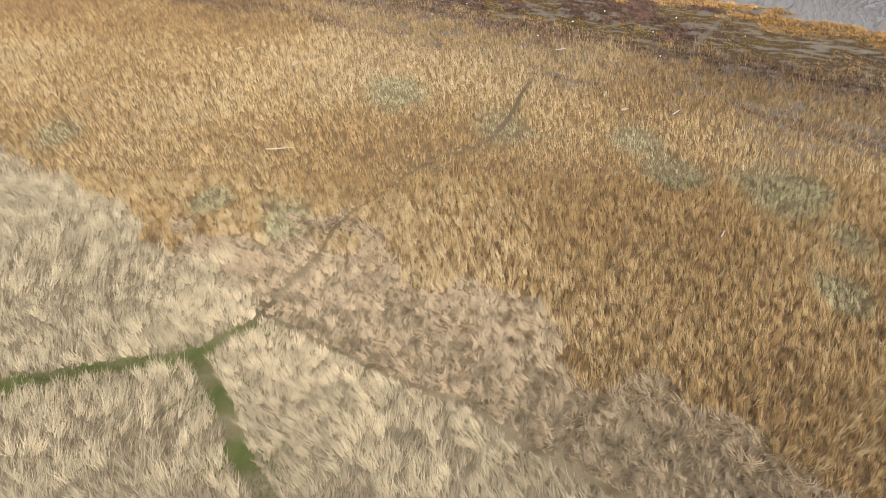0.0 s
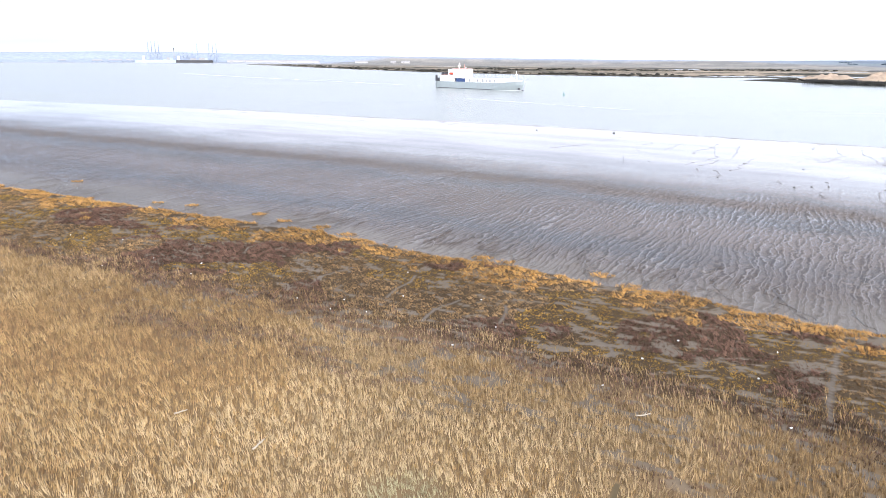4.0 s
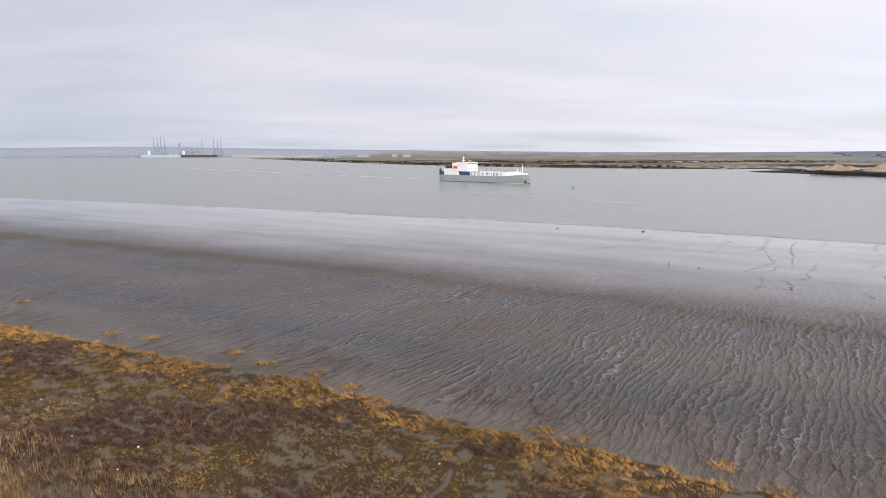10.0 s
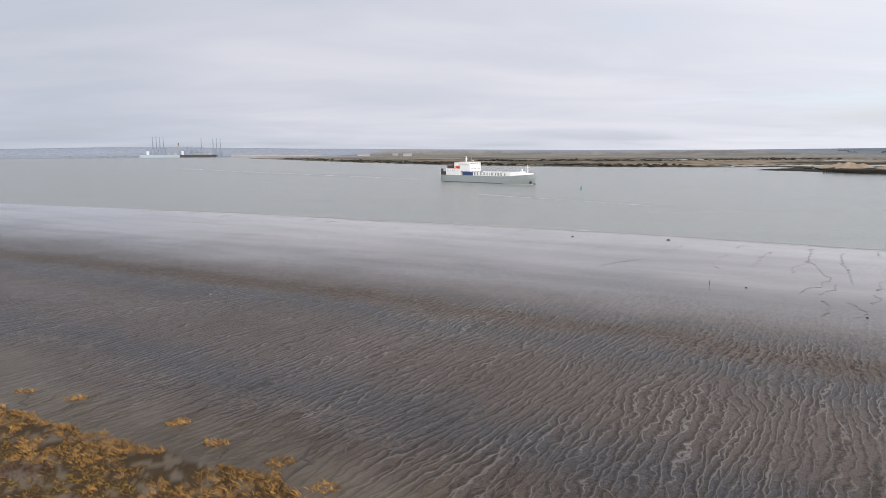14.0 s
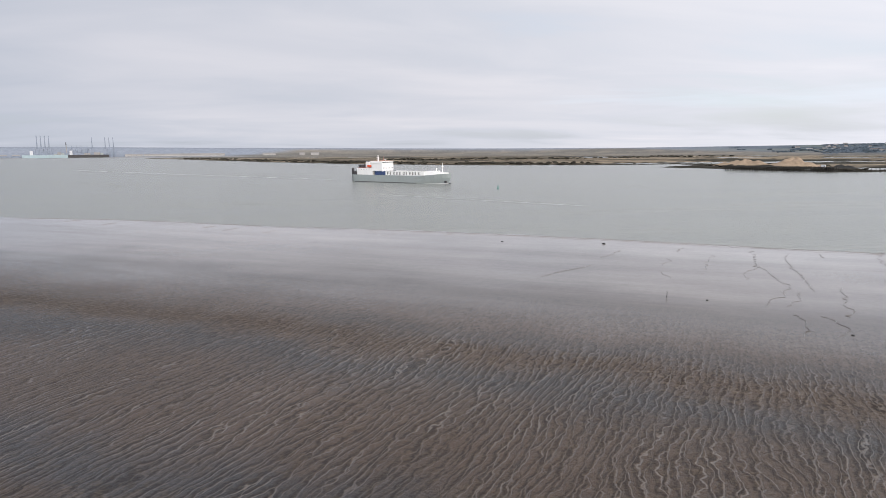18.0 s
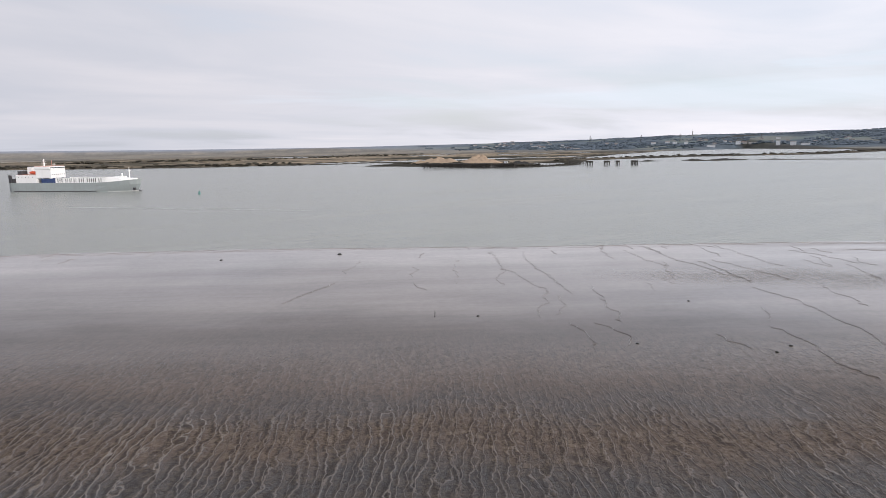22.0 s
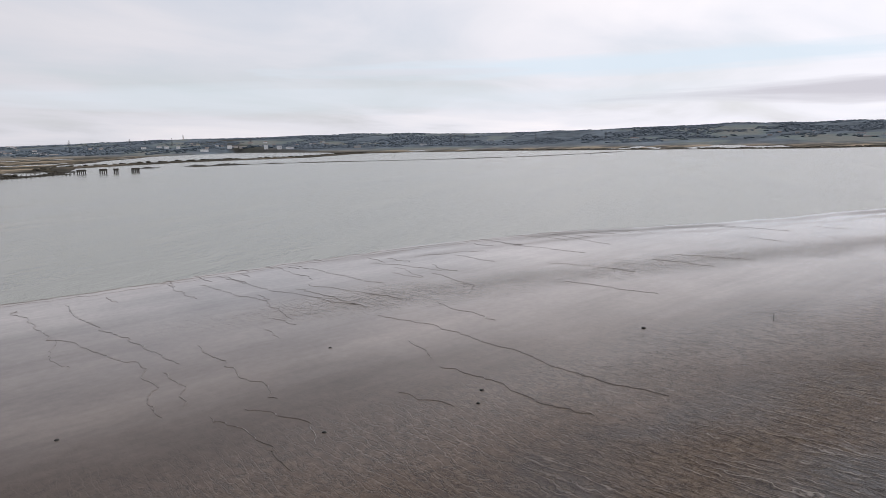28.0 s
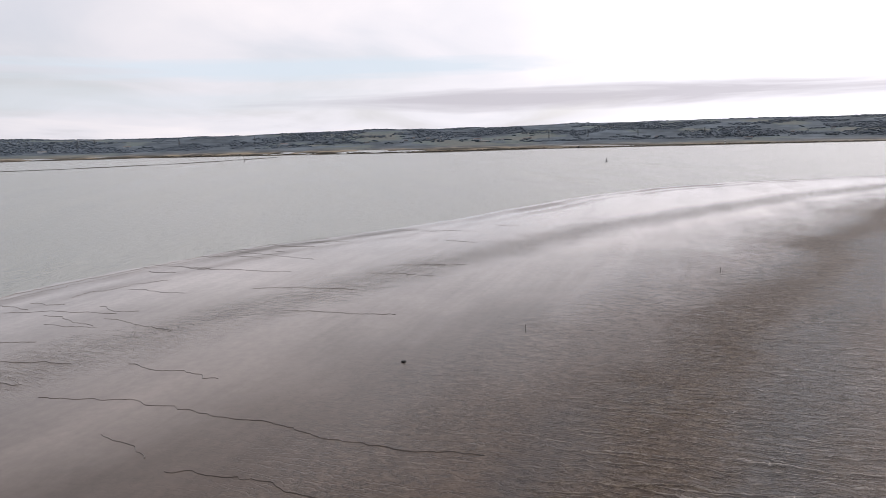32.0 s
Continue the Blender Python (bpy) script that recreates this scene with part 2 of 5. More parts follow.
    col = n.mix(n.math("MULTIPLY", speck, 0.75), col, (0.195, 0.157, 0.118))
    col = n.mix(n.math("MULTIPLY", n.math("MULTIPLY", web, veins), 0.7), col, (0.022, 0.018, 0.015))
    # floors coloured pale, part silt and part painted sky reflection
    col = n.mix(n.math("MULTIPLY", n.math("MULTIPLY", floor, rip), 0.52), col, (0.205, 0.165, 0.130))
    relief = n.math("SUBTRACT", n.math("ADD", n.math("MULTIPLY", grit, 0.5), n.math("MULTIPLY", fleck, 0.4)), n.math("ADD", n.math("MULTIPLY", floor, 0.45), n.math("MULTIPLY", web, 0.25)))
    height = n.math("ADD", n.math("MULTIPLY", relief, rip), n.math("MULTIPLY", lumps, 0.03))
    swing = n.math("SUBTRACT", n.math("MULTIPLY", floor, 0.45), n.math("ADD", n.math("MULTIPLY", bank, 0.35), n.math("MULTIPLY", n.math("SUBTRACT", fleck, 0.5), 1.2)))
    wetter = n.math("ADD", wet, n.math("MULTIPLY", swing, rip))
    wetter = n.math("ADD", wetter, n.math("MULTIPLY", n.math("MULTIPLY", streaks, flat), 0.45), clamp=True)
    rough = n.math("SUBTRACT", 0.8, n.math("MULTIPLY", wetter, 0.42))
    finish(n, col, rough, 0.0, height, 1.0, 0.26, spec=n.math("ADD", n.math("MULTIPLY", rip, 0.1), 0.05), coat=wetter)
    return m


def water_material():
    m, n = material("silty_river_water")
    co = n.add("ShaderNodeTexCoord").outputs["Object"]
    long = n.add("ShaderNodeMapping", {"Vector": co, "Rotation": (0, 0, radians(20)), "Scale": (0.5, 1.0, 1.0)}).outputs[0]
    a = n.noise(long, 0.22, 4.0, 0.6)
    b = n.noise(long, 1.1, 3.0, 0.6)
    broad = n.noise(n.add("ShaderNodeMapping", {"Vector": co, "Rotation": (0, 0, radians(32)), "Scale": (0.15, 1.0, 1.0)}).outputs[0], 0.02, 4.0)
    long_streak = n.noise(n.add("ShaderNodeMapping", {"Vector": co, "Rotation": (0, 0, radians(32)), "Scale": (0.05, 1.0, 1.0)}).outputs[0], 0.07, 4.0, 0.6)
    col = n.mix(n.math("ADD", n.math("MULTIPLY", broad, 0.6), n.math("MULTIPLY", long_streak, 0.4)), (0.185, 0.200, 0.182), (0.335, 0.347, 0.314))
    h = n.math("ADD", n.math("MULTIPLY", a, 0.7), n.math("MULTIPLY", b, 0.3))
    finish(n, col, n.math("ADD", n.math("MULTIPLY", broad, 0.12), 0.17), 0.0, h, 1.0, 0.92, spec=0.5)
    return m


GROUND = ground_material()
WATER = water_material()
REED = coloured("dry_reed_blades", 0.8)
FAR = coloured("distant_foliage", 0.05)
WHITE = painted("white_ship_paint", (0.86, 0.85, 0.83), 0.4, 0.15, 0.08)
HULL = painted("grey_hull_paint", (0.31, 0.345, 0.34), 0.45, 0.1, 0.25)
DARK = painted("dark_steel", (0.045, 0.045, 0.05), 0.55, 0.4, 0.3)
BLUE = painted("dark_blue_container_paint", (0.03, 0.06, 0.16), 0.5, 0.5, 0.2)
ORANGE = painted("lifeboat_orange", (0.70, 0.10, 0.04), 0.45, 0.6, 0.15)
PINK = painted("faded_red_deck_paint", (0.62, 0.30, 0.24), 0.6, 0.4, 0.3)
GREEN = painted("green_buoy_paint", (0.03, 0.20, 0.17), 0.5, 0.8, 0.25)
TIMBER = painted("weathered_pile_timber", (0.030, 0.027, 0.024), 0.85, 0.5, 0.4, dirt=(0.06, 0.055, 0.045))
CONCRETE = painted("grey_concrete", (0.30, 0.29, 0.28), 0.85, 0.3, 0.3)
DRIFT = painted("bleached_driftwood", (0.40, 0.345, 0.26), 0.8, 2.0, 0.3)
LITTER = painted("bleached_white_plastic", (0.62, 0.62, 0.60), 0.4, 2.0, 0.1)
CRANE = painted("blue_grey_crane_paint", (0.20, 0.235, 0.29), 0.5, 0.02, 0.1)
SHED = painted("white_shed_cladding", (0.56, 0.575, 0.60), 0.5, 0.02, 0.1)
STONE = painted("dark_weedy_stone", (0.020, 0.020, 0.018), 0.75, 2.0, 0.3, dirt=(0.04, 0.036, 0.03))
SAND = painted("pale_sand_heap", (0.38, 0.285, 0.20), 0.95, 0.06, 0.8, dirt=(0.11, 0.085, 0.055))
GLASS = painted("dark_window_glass", (0.03, 0.035, 0.045), 0.15, 0.5, 0.0)
ROOF = painted("dull_red_roof_tile", (0.17, 0.12, 0.105), 0.8, 0.2, 0.3)
BRICK = painted("pale_house_render", (0.36, 0.345, 0.33), 0.8, 0.2, 0.2)


# ---------------------------------------------------------------- plan helpers
def hash2(ix, iy, seed):
    v = (ix.astype(np.int64) * 374761393 + iy.astype(np.int64) * 668265263 + seed * 1274126177) & 0x7FFFFFFF
    v = ((v ^ (v >> 13)) * 1274126177) & 0x7FFFFFFF
    return ((v ^ (v >> 16)) & 0xFFFF) / 65535.0


def vnoise(x, y, seed=0):
    fx, fy = np.floor(x), np.floor(y)
    u, v = x - fx, y - fy
    u, v = u * u * (3 - 2 * u), v * v * (3 - 2 * v)
    a, b = hash2(fx, fy, seed), hash2(fx + 1, fy, seed)
    c, d = hash2(fx, fy + 1, seed), hash2(fx + 1, fy + 1, seed)
    return (a * (1 - u) + b * u) * (1 - v) + (c * (1 - u) + d * u) * v


def fbm(x, y, size, octaves=3, seed=0):
    """Cloudy noise from 0 to 1; size: metres across its largest lumps."""
    total, amp, norm = 0.0, 1.0, 0.0
    for o in range(octaves):
        k = 2 ** o / size
        total = total + amp * vnoise(x * k + 17.3 * o, y * k - 9.1 * o, seed + o)
        norm += amp
        amp *= 0.5
    return total / norm


def sstep(a, b, x):
    t = np.clip((x - a) / (b - a), 0, 1)
    return t * t * (3 - 2 * t)


def to_line(x, y, pts, closed=False):
    """Distance to a polyline, and on which side (positive: to its left)."""
    best = np.full(x.shape, 1e18)
    side = np.ones(x.shape)
    ends = list(zip(pts, pts[1:] + pts[:1])) if closed else list(zip(pts, pts[1:]))
    for (ax, ay), (bx, by) in ends:
        dx, dy = bx - ax, by - ay
        t = np.clip(((x - ax) * dx + (y - ay) * dy) / (dx * dx + dy * dy), 0, 1)
        ex, ey = x - ax - t * dx, y - ay - t * dy
        d = ex * ex + ey * ey
        near = d < best
        best = np.where(near, d, best)
        side = np.where(near, np.sign(dx * (y - ay) - dy * (x - ax)), side)
    return np.sqrt(best), side


def inside(x, y, pts):
    """Signed distance to a closed outline, positive inside."""
    d, _ = to_line(x, y, pts, True)
    hit = np.zeros(x.shape, bool)
    for (ax, ay), (bx, by) in zip(pts, pts[1:] + pts[:1]):
        if ay == by:
            continue
        cross = ((ay > y) != (by > y)) & (x < (bx - ax) * (y - ay) / (by - ay) + ax)
        hit ^= cross
    return np.where(hit, d, -d)


MARSH_EDGE = [(-2600, 1560), (-400, 305), (-129, 146), (-85, 121), (-62, 111), (-39, 99), (-22, 88), (-5, 79), (10, 68), (22, 60), (36, 51), (50, 42), (71, 29), (120, -15), (200, -100), (300, -250), (600, -900), (1200, -5000)]
WATER_EDGE = [(-4000, 2200), (-900, 830), (-370, 560), (-206, 490), (-131, 462), (-60, 420), (0, 393), (40, 371), (105, 335), (165, 292), (225, 256), (273, 226), (337, 169), (370, 118), (402, 70), (440, 30), (492, -23), (549, -113), (587, -210), (602, -373), (560, -700), (450, -1500), (300, -5000)]
PALE = [(-120, 0), (-60, -20), (-43, -30), (-31, -37), (-25, -41), (-18, -46), (-10, -52), (-4, -60), (2, -64), (7, -67), (13, -70), (16, -73), (22, -77), (32, -86), (40, -140), (-120, -140)]
DITCH = [(-4, -60), (2, -64), (7, -67), (13, -70), (16, -73), (22, -77), (32, -86)]
PATH_A = [(-60, -72), (-40, -70), (-22, -68), (-15, -66), (-10, -65), (-8, -64), (-5.3, -61.5)]
PATH_B = [(-8.5, -65), (-5, -70), (-3, -74), (0, -78), (4, -86), (6, -110)]
TRAIL = [(-5.3, -61.5), (-2.7, -55), (-1.0, -51), (-0.3, -47), (1.6, -43), (4.0, -40.1), (5.9, -37), (7.9, -34), (9.7, -31.5), (13.3, -30.0), (16.2, -26.9), (18.1, -22.6), (19.8, -17.8), (21.5, -11.8), (23.0, -8.1)]
DARK_STRIP = [(-200, 130), (-110, 88), (-76, 70), (-47, 53), (-19, 41), (2, 29), (22, 17), (34, 9), (50, 0), (71, -14), (120, -45)]
MARSH_CREEKS = [
    [(-33.3, 70.5), (-33.5, 74.1), (-31.5, 78.5)], [(-16.3, 50.8), (-14.7, 55.7), (-10.1, 60.8)], [(-2.5, 43.9), (-1.0, 48.7), (1.1, 52.2), (1.8, 56)],
    [(3.6, 33.3), (5.4, 38.2), (9.5, 42.7)], [(15.4, 32.8), (16.7, 37.2), (16.9, 40.4)], [(29.6, 21.0), (29.9, 23.8), (28.7, 26.5)],
    [(49.3, 3.5), (51.4, 8.0), (56.1, 15.4), (60, 22)]]
ISLAND = [(-985, 3480), (-735, 3110), (-330, 2390), (-111, 2050), (14, 1880), (254, 1690), (397, 1617), (640, 1545), (745, 1580), (755, 1480), (690, 1395), (590, 1350), (640, 1275), (645, 1180), (690, 1085), (760, 1010), (880, 1030), (985, 1120), (1120, 1330), (1222, 1445), (1771, 1771), (2300, 2060), (2800, 2180), (3300, 2300), (6500, 2700), (6500, 7000), (600, 7000), (300, 4300), (-300, 4150)]
NORTH = [(-7000, 2500), (-3600, 3000), (-2400, 3900), (-1700, 4200), (-900, 4420), (0, 4520), (700, 4480), (700, 7000), (-7000, 7000)]
EAST = [(2300, 1250), (2450, 1050), (2500, 700), (2330, 100), (2190, -250), (2330, -600), (2240, -1280), (2140, -1790), (1900, -3000), (1800, -7000), (7000, -7000), (7000, 2600), (3300, 2550), (3100, 2200), (2700, 1500)]
BANK = [(1000, 1190), (1123, 1300), (1322, 1300), (1510, 1300), (1650, 1240), (1850, 1150), (2250, 1210), (2400, 1180)]
SHOAL = [(1180, 1010), (1325, 940), (1400, 830), (1500, 620), (1680, 440), (1900, 330), (2100, 250)]
# crest of the hills: bearing and height above eye level, degrees
RIDGE = [(-60, 0.2), (-40, 0.15), (-32, 0.11), (-26, 0.22), (-20, 0.20), (-10, 0.06), (-4, 0.02), (10, -0.10), (22, -0.12), (32, -0.02), (40, 0.08), (50, 0.40), (58, 0.46), (64, 0.60), (68, 0.58), (71, 0.46), (79, 0.50), (84, 0.57), (94, 0.86), (100, 0.76), (107, 0.84), (110, 0.97), (123, 1.0), (132, 0.93), (170, 0.9)]


def shore(x, y):
    """How far a place lies seaward of the ragged marsh edge, and seaward of the waterline."""
    d, s = to_line(x, y, MARSH_EDGE)
    e = d * s
    rag = (fbm(x, y, 11, 3, 3) - 0.5) * 9 + (fbm(x, y, 2.6, 2, 5) - 0.5) * 3.0
    d2, s2 = to_line(x, y, WATER_EDGE)
    w = d2 * s2 + (fbm(x, y, 60, 3, 8) - 0.5) * 10
    return e + rag, w, e


def near_height(x, y, e, w):
    """The marsh and the mudflat alone."""
    slope = np.clip(1 - e / np.maximum(e - w, 1.0), 0, 1)
    z = np.where(e > 0, 0.05 + 0.4 * slope, 0.45)
    z = z + 0.30 * sstep(0.0, -2.0, e) + 0.15 * (fbm(x, y, 6, 3, 11) - 0.5) * sstep(2, -4, e)
    return np.where(w > 0, -0.01 - np.minimum(w * 0.03, 2.5), z)


def height(x, y):
    e, w, _ = shore(x, y)
    z = near_height(x, y, e, w)
    land = np.maximum(np.maximum(inside(x, y, ISLAND), inside(x, y, NORTH)), inside(x, y, EAST))
    land = land + (fbm(x, y, 90, 3, 21) - 0.5) * 50
    far = np.where(land > -60, -2.0 + 4.0 * sstep(-20, 25, land) + 1.2 * fbm(x, y, 120, 3, 23), -9)
    pool = fbm(x * 0.22, y * 0.9, 95, 3, 103)
    far = np.where((land > 25) & (np.hypot(x, y) < 3400), far - 4.5 * sstep(0.56, 0.61, pool), far)
    bank, _ = to_line(x, y, BANK)
    far = np.maximum(far, 3.0 - 4.0 * sstep(12, 40, bank + 14 * (fbm(x, y, 50, 2, 29) - 0.5)))
    shoal, _ = to_line(x, y, SHOAL)
    far = np.maximum(far, 0.9 - 2.0 * sstep(4, 26, shoal + 26 * (fbm(x, y, 60, 3, 27) - 0.5)))
    z = np.where(w > 60, np.maximum(z, far), z)
    r, b = np.hypot(x, y - 60), np.degrees(np.arctan2(x, y - 60))
    crest = 41 + 4700 * np.tan(np.radians(np.interp(b, [k[0] for k in RIDGE], [k[1] for k in RIDGE])))
    crest = crest + 13 * (fbm(x, y, 210, 3, 33) - 0.5) * sstep(30, 45, b)
    first = np.interp(b, [-60, 15, 48], [4520, 4450, 3000])
    rise = sstep(first, 4700, r) ** 1.3 * (w > 100)
    lump = (fbm(x, y, 420, 4, 31) - 0.5) * 26 * sstep(3300, 4300, r) * sstep(30, 50, b) * (1 - sstep(4500, 4750, r))
    return z + (crest + lump) * rise * (land > -20)


def paint(x, y):
    """Base colour, wetness and relief of the ground."""
    e, w, _ = shore(x, y)
    n1, n2, n3 = fbm(x, y, 45, 3, 41), fbm(x, y, 9, 3, 43), fbm(x, y, 130, 3, 47)

    def c(*v):
        return np.array(v)[None, :]

    def put(base, fac, colour):
        return base * (1 - fac[:, None]) + colour * fac[:, None]

    col = np.repeat(c(0.165, 0.112, 0.060), len(x), 0)
    sd, ss = to_line(x, y, DARK_STRIP)
    col = put(col, sstep(-3, 3, sd * ss), c(0.062, 0.043, 0.025))
    pale = inside(x, y, PALE)
    col = put(col, sstep(-2, 2, pale + 6 * (n2 - 0.5)), c(0.19, 0.148, 0.09))
    col = put(col, sstep(0.59, 0.63, fbm((x * 0.85 - y * 0.53) * 0.45, (x * 0.53 + y * 0.85), 1.0, 3, 101) + 0.3 * (n2 - 0.5)) * sstep(-60, -50, e), c(0.135, 0.110, 0.083))
    col = put(col, sstep(-9, -5, pale) * sstep(0, -1, pale) * (y < -48), c(0.19, 0.145, 0.085))
    path = np.minimum(np.minimum(to_line(x, y, PATH_A)[0], to_line(x, y, PATH_B)[0]), 99)
    col = put(col, sstep(1.4, 0.7, path + 0.8 * (n2 - 0.5)), c(0.08, 0.092, 0.026))
    trail = np.minimum(to_line(x, y, TRAIL)[0], to_line(x, y, DITCH)[0])
    col = put(col, sstep(0.5, 0.15, trail), c(0.105, 0.08, 0.045))
    mud = sstep(-0.6, 0.6, e)
    zone = e + 18 * (n3 - 0.5) + 14 * (n1 - 0.5) + 5 * (n2 - 0.5)

    def hump(mid, half):
        return np.exp(-((zone - mid) / half) ** 2)

    mudcol = np.repeat(c(0.066, 0.041, 0.026), len(x), 0)
    mudcol = put(mudcol, sstep(105, 135, zone), c(0.064, 0.045, 0.035))
    # paler seaward: light silt, raised further in place of grazing sky sheen
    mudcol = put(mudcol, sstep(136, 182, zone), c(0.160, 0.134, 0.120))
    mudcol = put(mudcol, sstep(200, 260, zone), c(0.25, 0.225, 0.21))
    mudcol = put(mudcol, 0.85 * hump(27, 10) * (0.35 + 0.65 * sstep(0.35, 0.6, n1)), c(0.030, 0.031, 0.035))
    mudcol = put(mudcol, 0.80 * hump(76, 8), c(0.026, 0.026, 0.028))
    mudcol = put(mudcol, 0.55 * hump(104, 6) * sstep(0.4, 0.6, n1), c(0.034, 0.034, 0.038))
    mudcol = put(mudcol, sstep(17, 3, zone) * 0.8, c(0.128, 0.106, 0.080))
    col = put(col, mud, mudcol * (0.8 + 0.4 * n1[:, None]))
    creek = np.full(len(x), 99.0)
    for line in MARSH_CREEKS:
        creek = np.minimum(creek, to_line(x, y, line)[0])
    col = put(col, sstep(0.45, 0.12, creek), c(0.13, 0.108, 0.085))
    away = sstep(60, 140, w)
    field = fbm(x, y, 260, 3, 51)
    strip = fbm(x * 0.35, y, 90, 3, 53)
    land = c(0.135, 0.118, 0.090) * (0.7 + 0.6 * strip[:, None])
    land = put(land, sstep(0.55, 0.62, strip), c(0.33, 0.265, 0.19))
    land = put(land, sstep(0.47, 0.42, strip), c(0.042, 0.040, 0.030))
    rows = fbm(x * 0.12, y, 34, 3, 59)
    land = put(land, 0.85 * sstep(0.58, 0.62, rows), c(0.036, 0.036, 0.028))
    land = put(land, 0.7 * sstep(0.40, 0.36, rows), c(0.27, 0.225, 0.165))
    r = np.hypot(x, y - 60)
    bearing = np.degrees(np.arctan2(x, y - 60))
    # land colour pales with range, standing in for haze
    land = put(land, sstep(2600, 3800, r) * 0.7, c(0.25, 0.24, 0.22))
    begin = np.interp(bearing, [-40, -10, -4, 22, 48], [4350, 4400, 4600, 4560, 2900])
    hill = sstep(begin, begin + np.interp(bearing, [20, 48], [90, 600]), r)
    # hill woods and fields lightened and blued, distance haze painted into their colour
    hazed_wood = c(0.100, 0.126, 0.150) * (0.7 + 0.7 * fbm(x, y, 160, 3, 57)[:, None])
    hazed_wood = hazed_wood * (0.55 + 0.9 * fbm(x, y, 55, 2, 113)[:, None])
    hazed_wood = put(hazed_wood, 0.75 * sstep(0.57, 0.60, field), c(0.150, 0.185, 0.175))
    hazed_wood = put(hazed_wood, 0.6 * sstep(0.67, 0.70, field), c(0.19, 0.19, 0.175))
    # northern hills go pale blue-grey, where the painted haze is thickest
    hazed_wood = put(hazed_wood, sstep(38, 18, bearing) * (bearing > -90), c(0.27, 0.30, 0.35))
    land = land * (1 - hill[:, None]) + hazed_wood * hill[:, None]
    low = height_cache[0]
    land = put(land, sstep(2.3, 1.2, low) * (r < 3000), c(0.045, 0.040, 0.032))
    land = put(land, sstep(40, 12, to_line(x, y, BANK)[0]) * 0.8, c(0.034, 0.031, 0.024))
    land = put(land, 0.85 * sstep(200, 90, np.hypot(x - 740, (y - 1130) * 0.8) + 60 * (n1 - 0.5)), c(0.062, 0.054, 0.040))
    east = inside(x, y, EAST)
    land = put(land, 0.8 * sstep(110, 50, east) * (east > -60), c(0.050, 0.045, 0.035))
    spit, _ = to_line(x, y, [(590, 1345), (700, 1310), (690, 1180), (760, 1060), (960, 1110)])
    land = put(land, 0.88 * sstep(120, 50, spit + 50 * (n1 - 0.5)), c(0.030, 0.028, 0.022))
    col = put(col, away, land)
    wet = mud * (0.60 - 0.05 * sstep(16, 6, zone) + 0.27 * sstep(104, 135, zone) + 0.13 * sstep(140, 190, zone) + 0.2 * (n1 - 0.5) - 0.25 * hump(92, 7)) * (1 - away)
    second = np.exp(-((e - 195 + 0.12 * (x - 250)) / 14) ** 2) * sstep(120, 190, x)
    rip = mud * np.maximum(1 - 0.97 * sstep(106, 150, zone), 0.5 * second) * (0.75 + 0.5 * n1) * (0.5 + 0.5 * sstep(3, 16, zone)) * sstep(-1, 3, e) * (1 - away)
    crust = mud * np.clip(0.26 + 0.50 * hump(92, 9) + 0.5 * hump(19, 5) * sstep(0.45, 0.6, n2) + 0.15 * hump(55, 18) + 0.25 * hump(128, 16), 0, 1) * sstep(160, 116, zone) * sstep(6, 16, zone)
    crust = np.maximum(crust, 0.8 * second) * (1 - away)
    lee = (np.exp(-((w + 9) / 4.5) ** 2) + 0.6 * np.exp(-((w + 24) / 3.5) ** 2)) * sstep(190, 300, x) * (0.4 + 0.6 * sstep(0.35, 0.6, fbm(x, y, 40, 2, 121)))
    col = put(col, np.clip(0.8 * lee, 0, 1), c(0.075, 0.064, 0.057))
    wet = wet * (1 - np.clip(0.65 * lee, 0, 1))
    flat = mud * (0.35 + 0.65 * sstep(105, 150, zone)) * (1 - away)
    veins = mud * sstep(96, 108, zone) * sstep(165, 122, zone) * (1 - away)
    rip = rip * (1 - 0.65 * veins)
    return col, np.clip(wet, 0, 1), rip, crust, flat, np.maximum(veins, 0.3 * rip)


height_cache = [None]


def add_attr(me, name, values, kind="FLOAT"):
    a = me.attributes.new(name, "FLOAT_COLOR" if kind == "C" else "FLOAT", "POINT")
    if kind == "C":
        full = np.ones((len(values), 4), np.float32)
        full[:, :3] = values
        a.data.foreach_set("color", full.ravel())
    else:
        a.data.foreach_set("value", np.asarray(values, np.float32))


def raw_mesh(name, verts, faces, mat, smooth=False):
    """A mesh from arrays; faces: an array of triangles or quads."""
    me = bpy.data.meshes.new(name)
    k = faces.shape[1]
    me.vertices.add(len(verts))
    me.vertices.foreach_set("co", np.asarray(verts, np.float32).ravel())
    me.loops.add(faces.size)
    me.loops.foreach_set("vertex_index", faces.astype(np.int32).ravel())
    me.polygons.add(len(faces))
    me.polygons.foreach_set("loop_start", np.arange(0, faces.size, k, dtype=np.int32))
    me.polygons.foreach_set("use_smooth", np.full(len(faces), smooth))
    me.materials.append(mat)
    me.update(calc_edges=True)
    return me


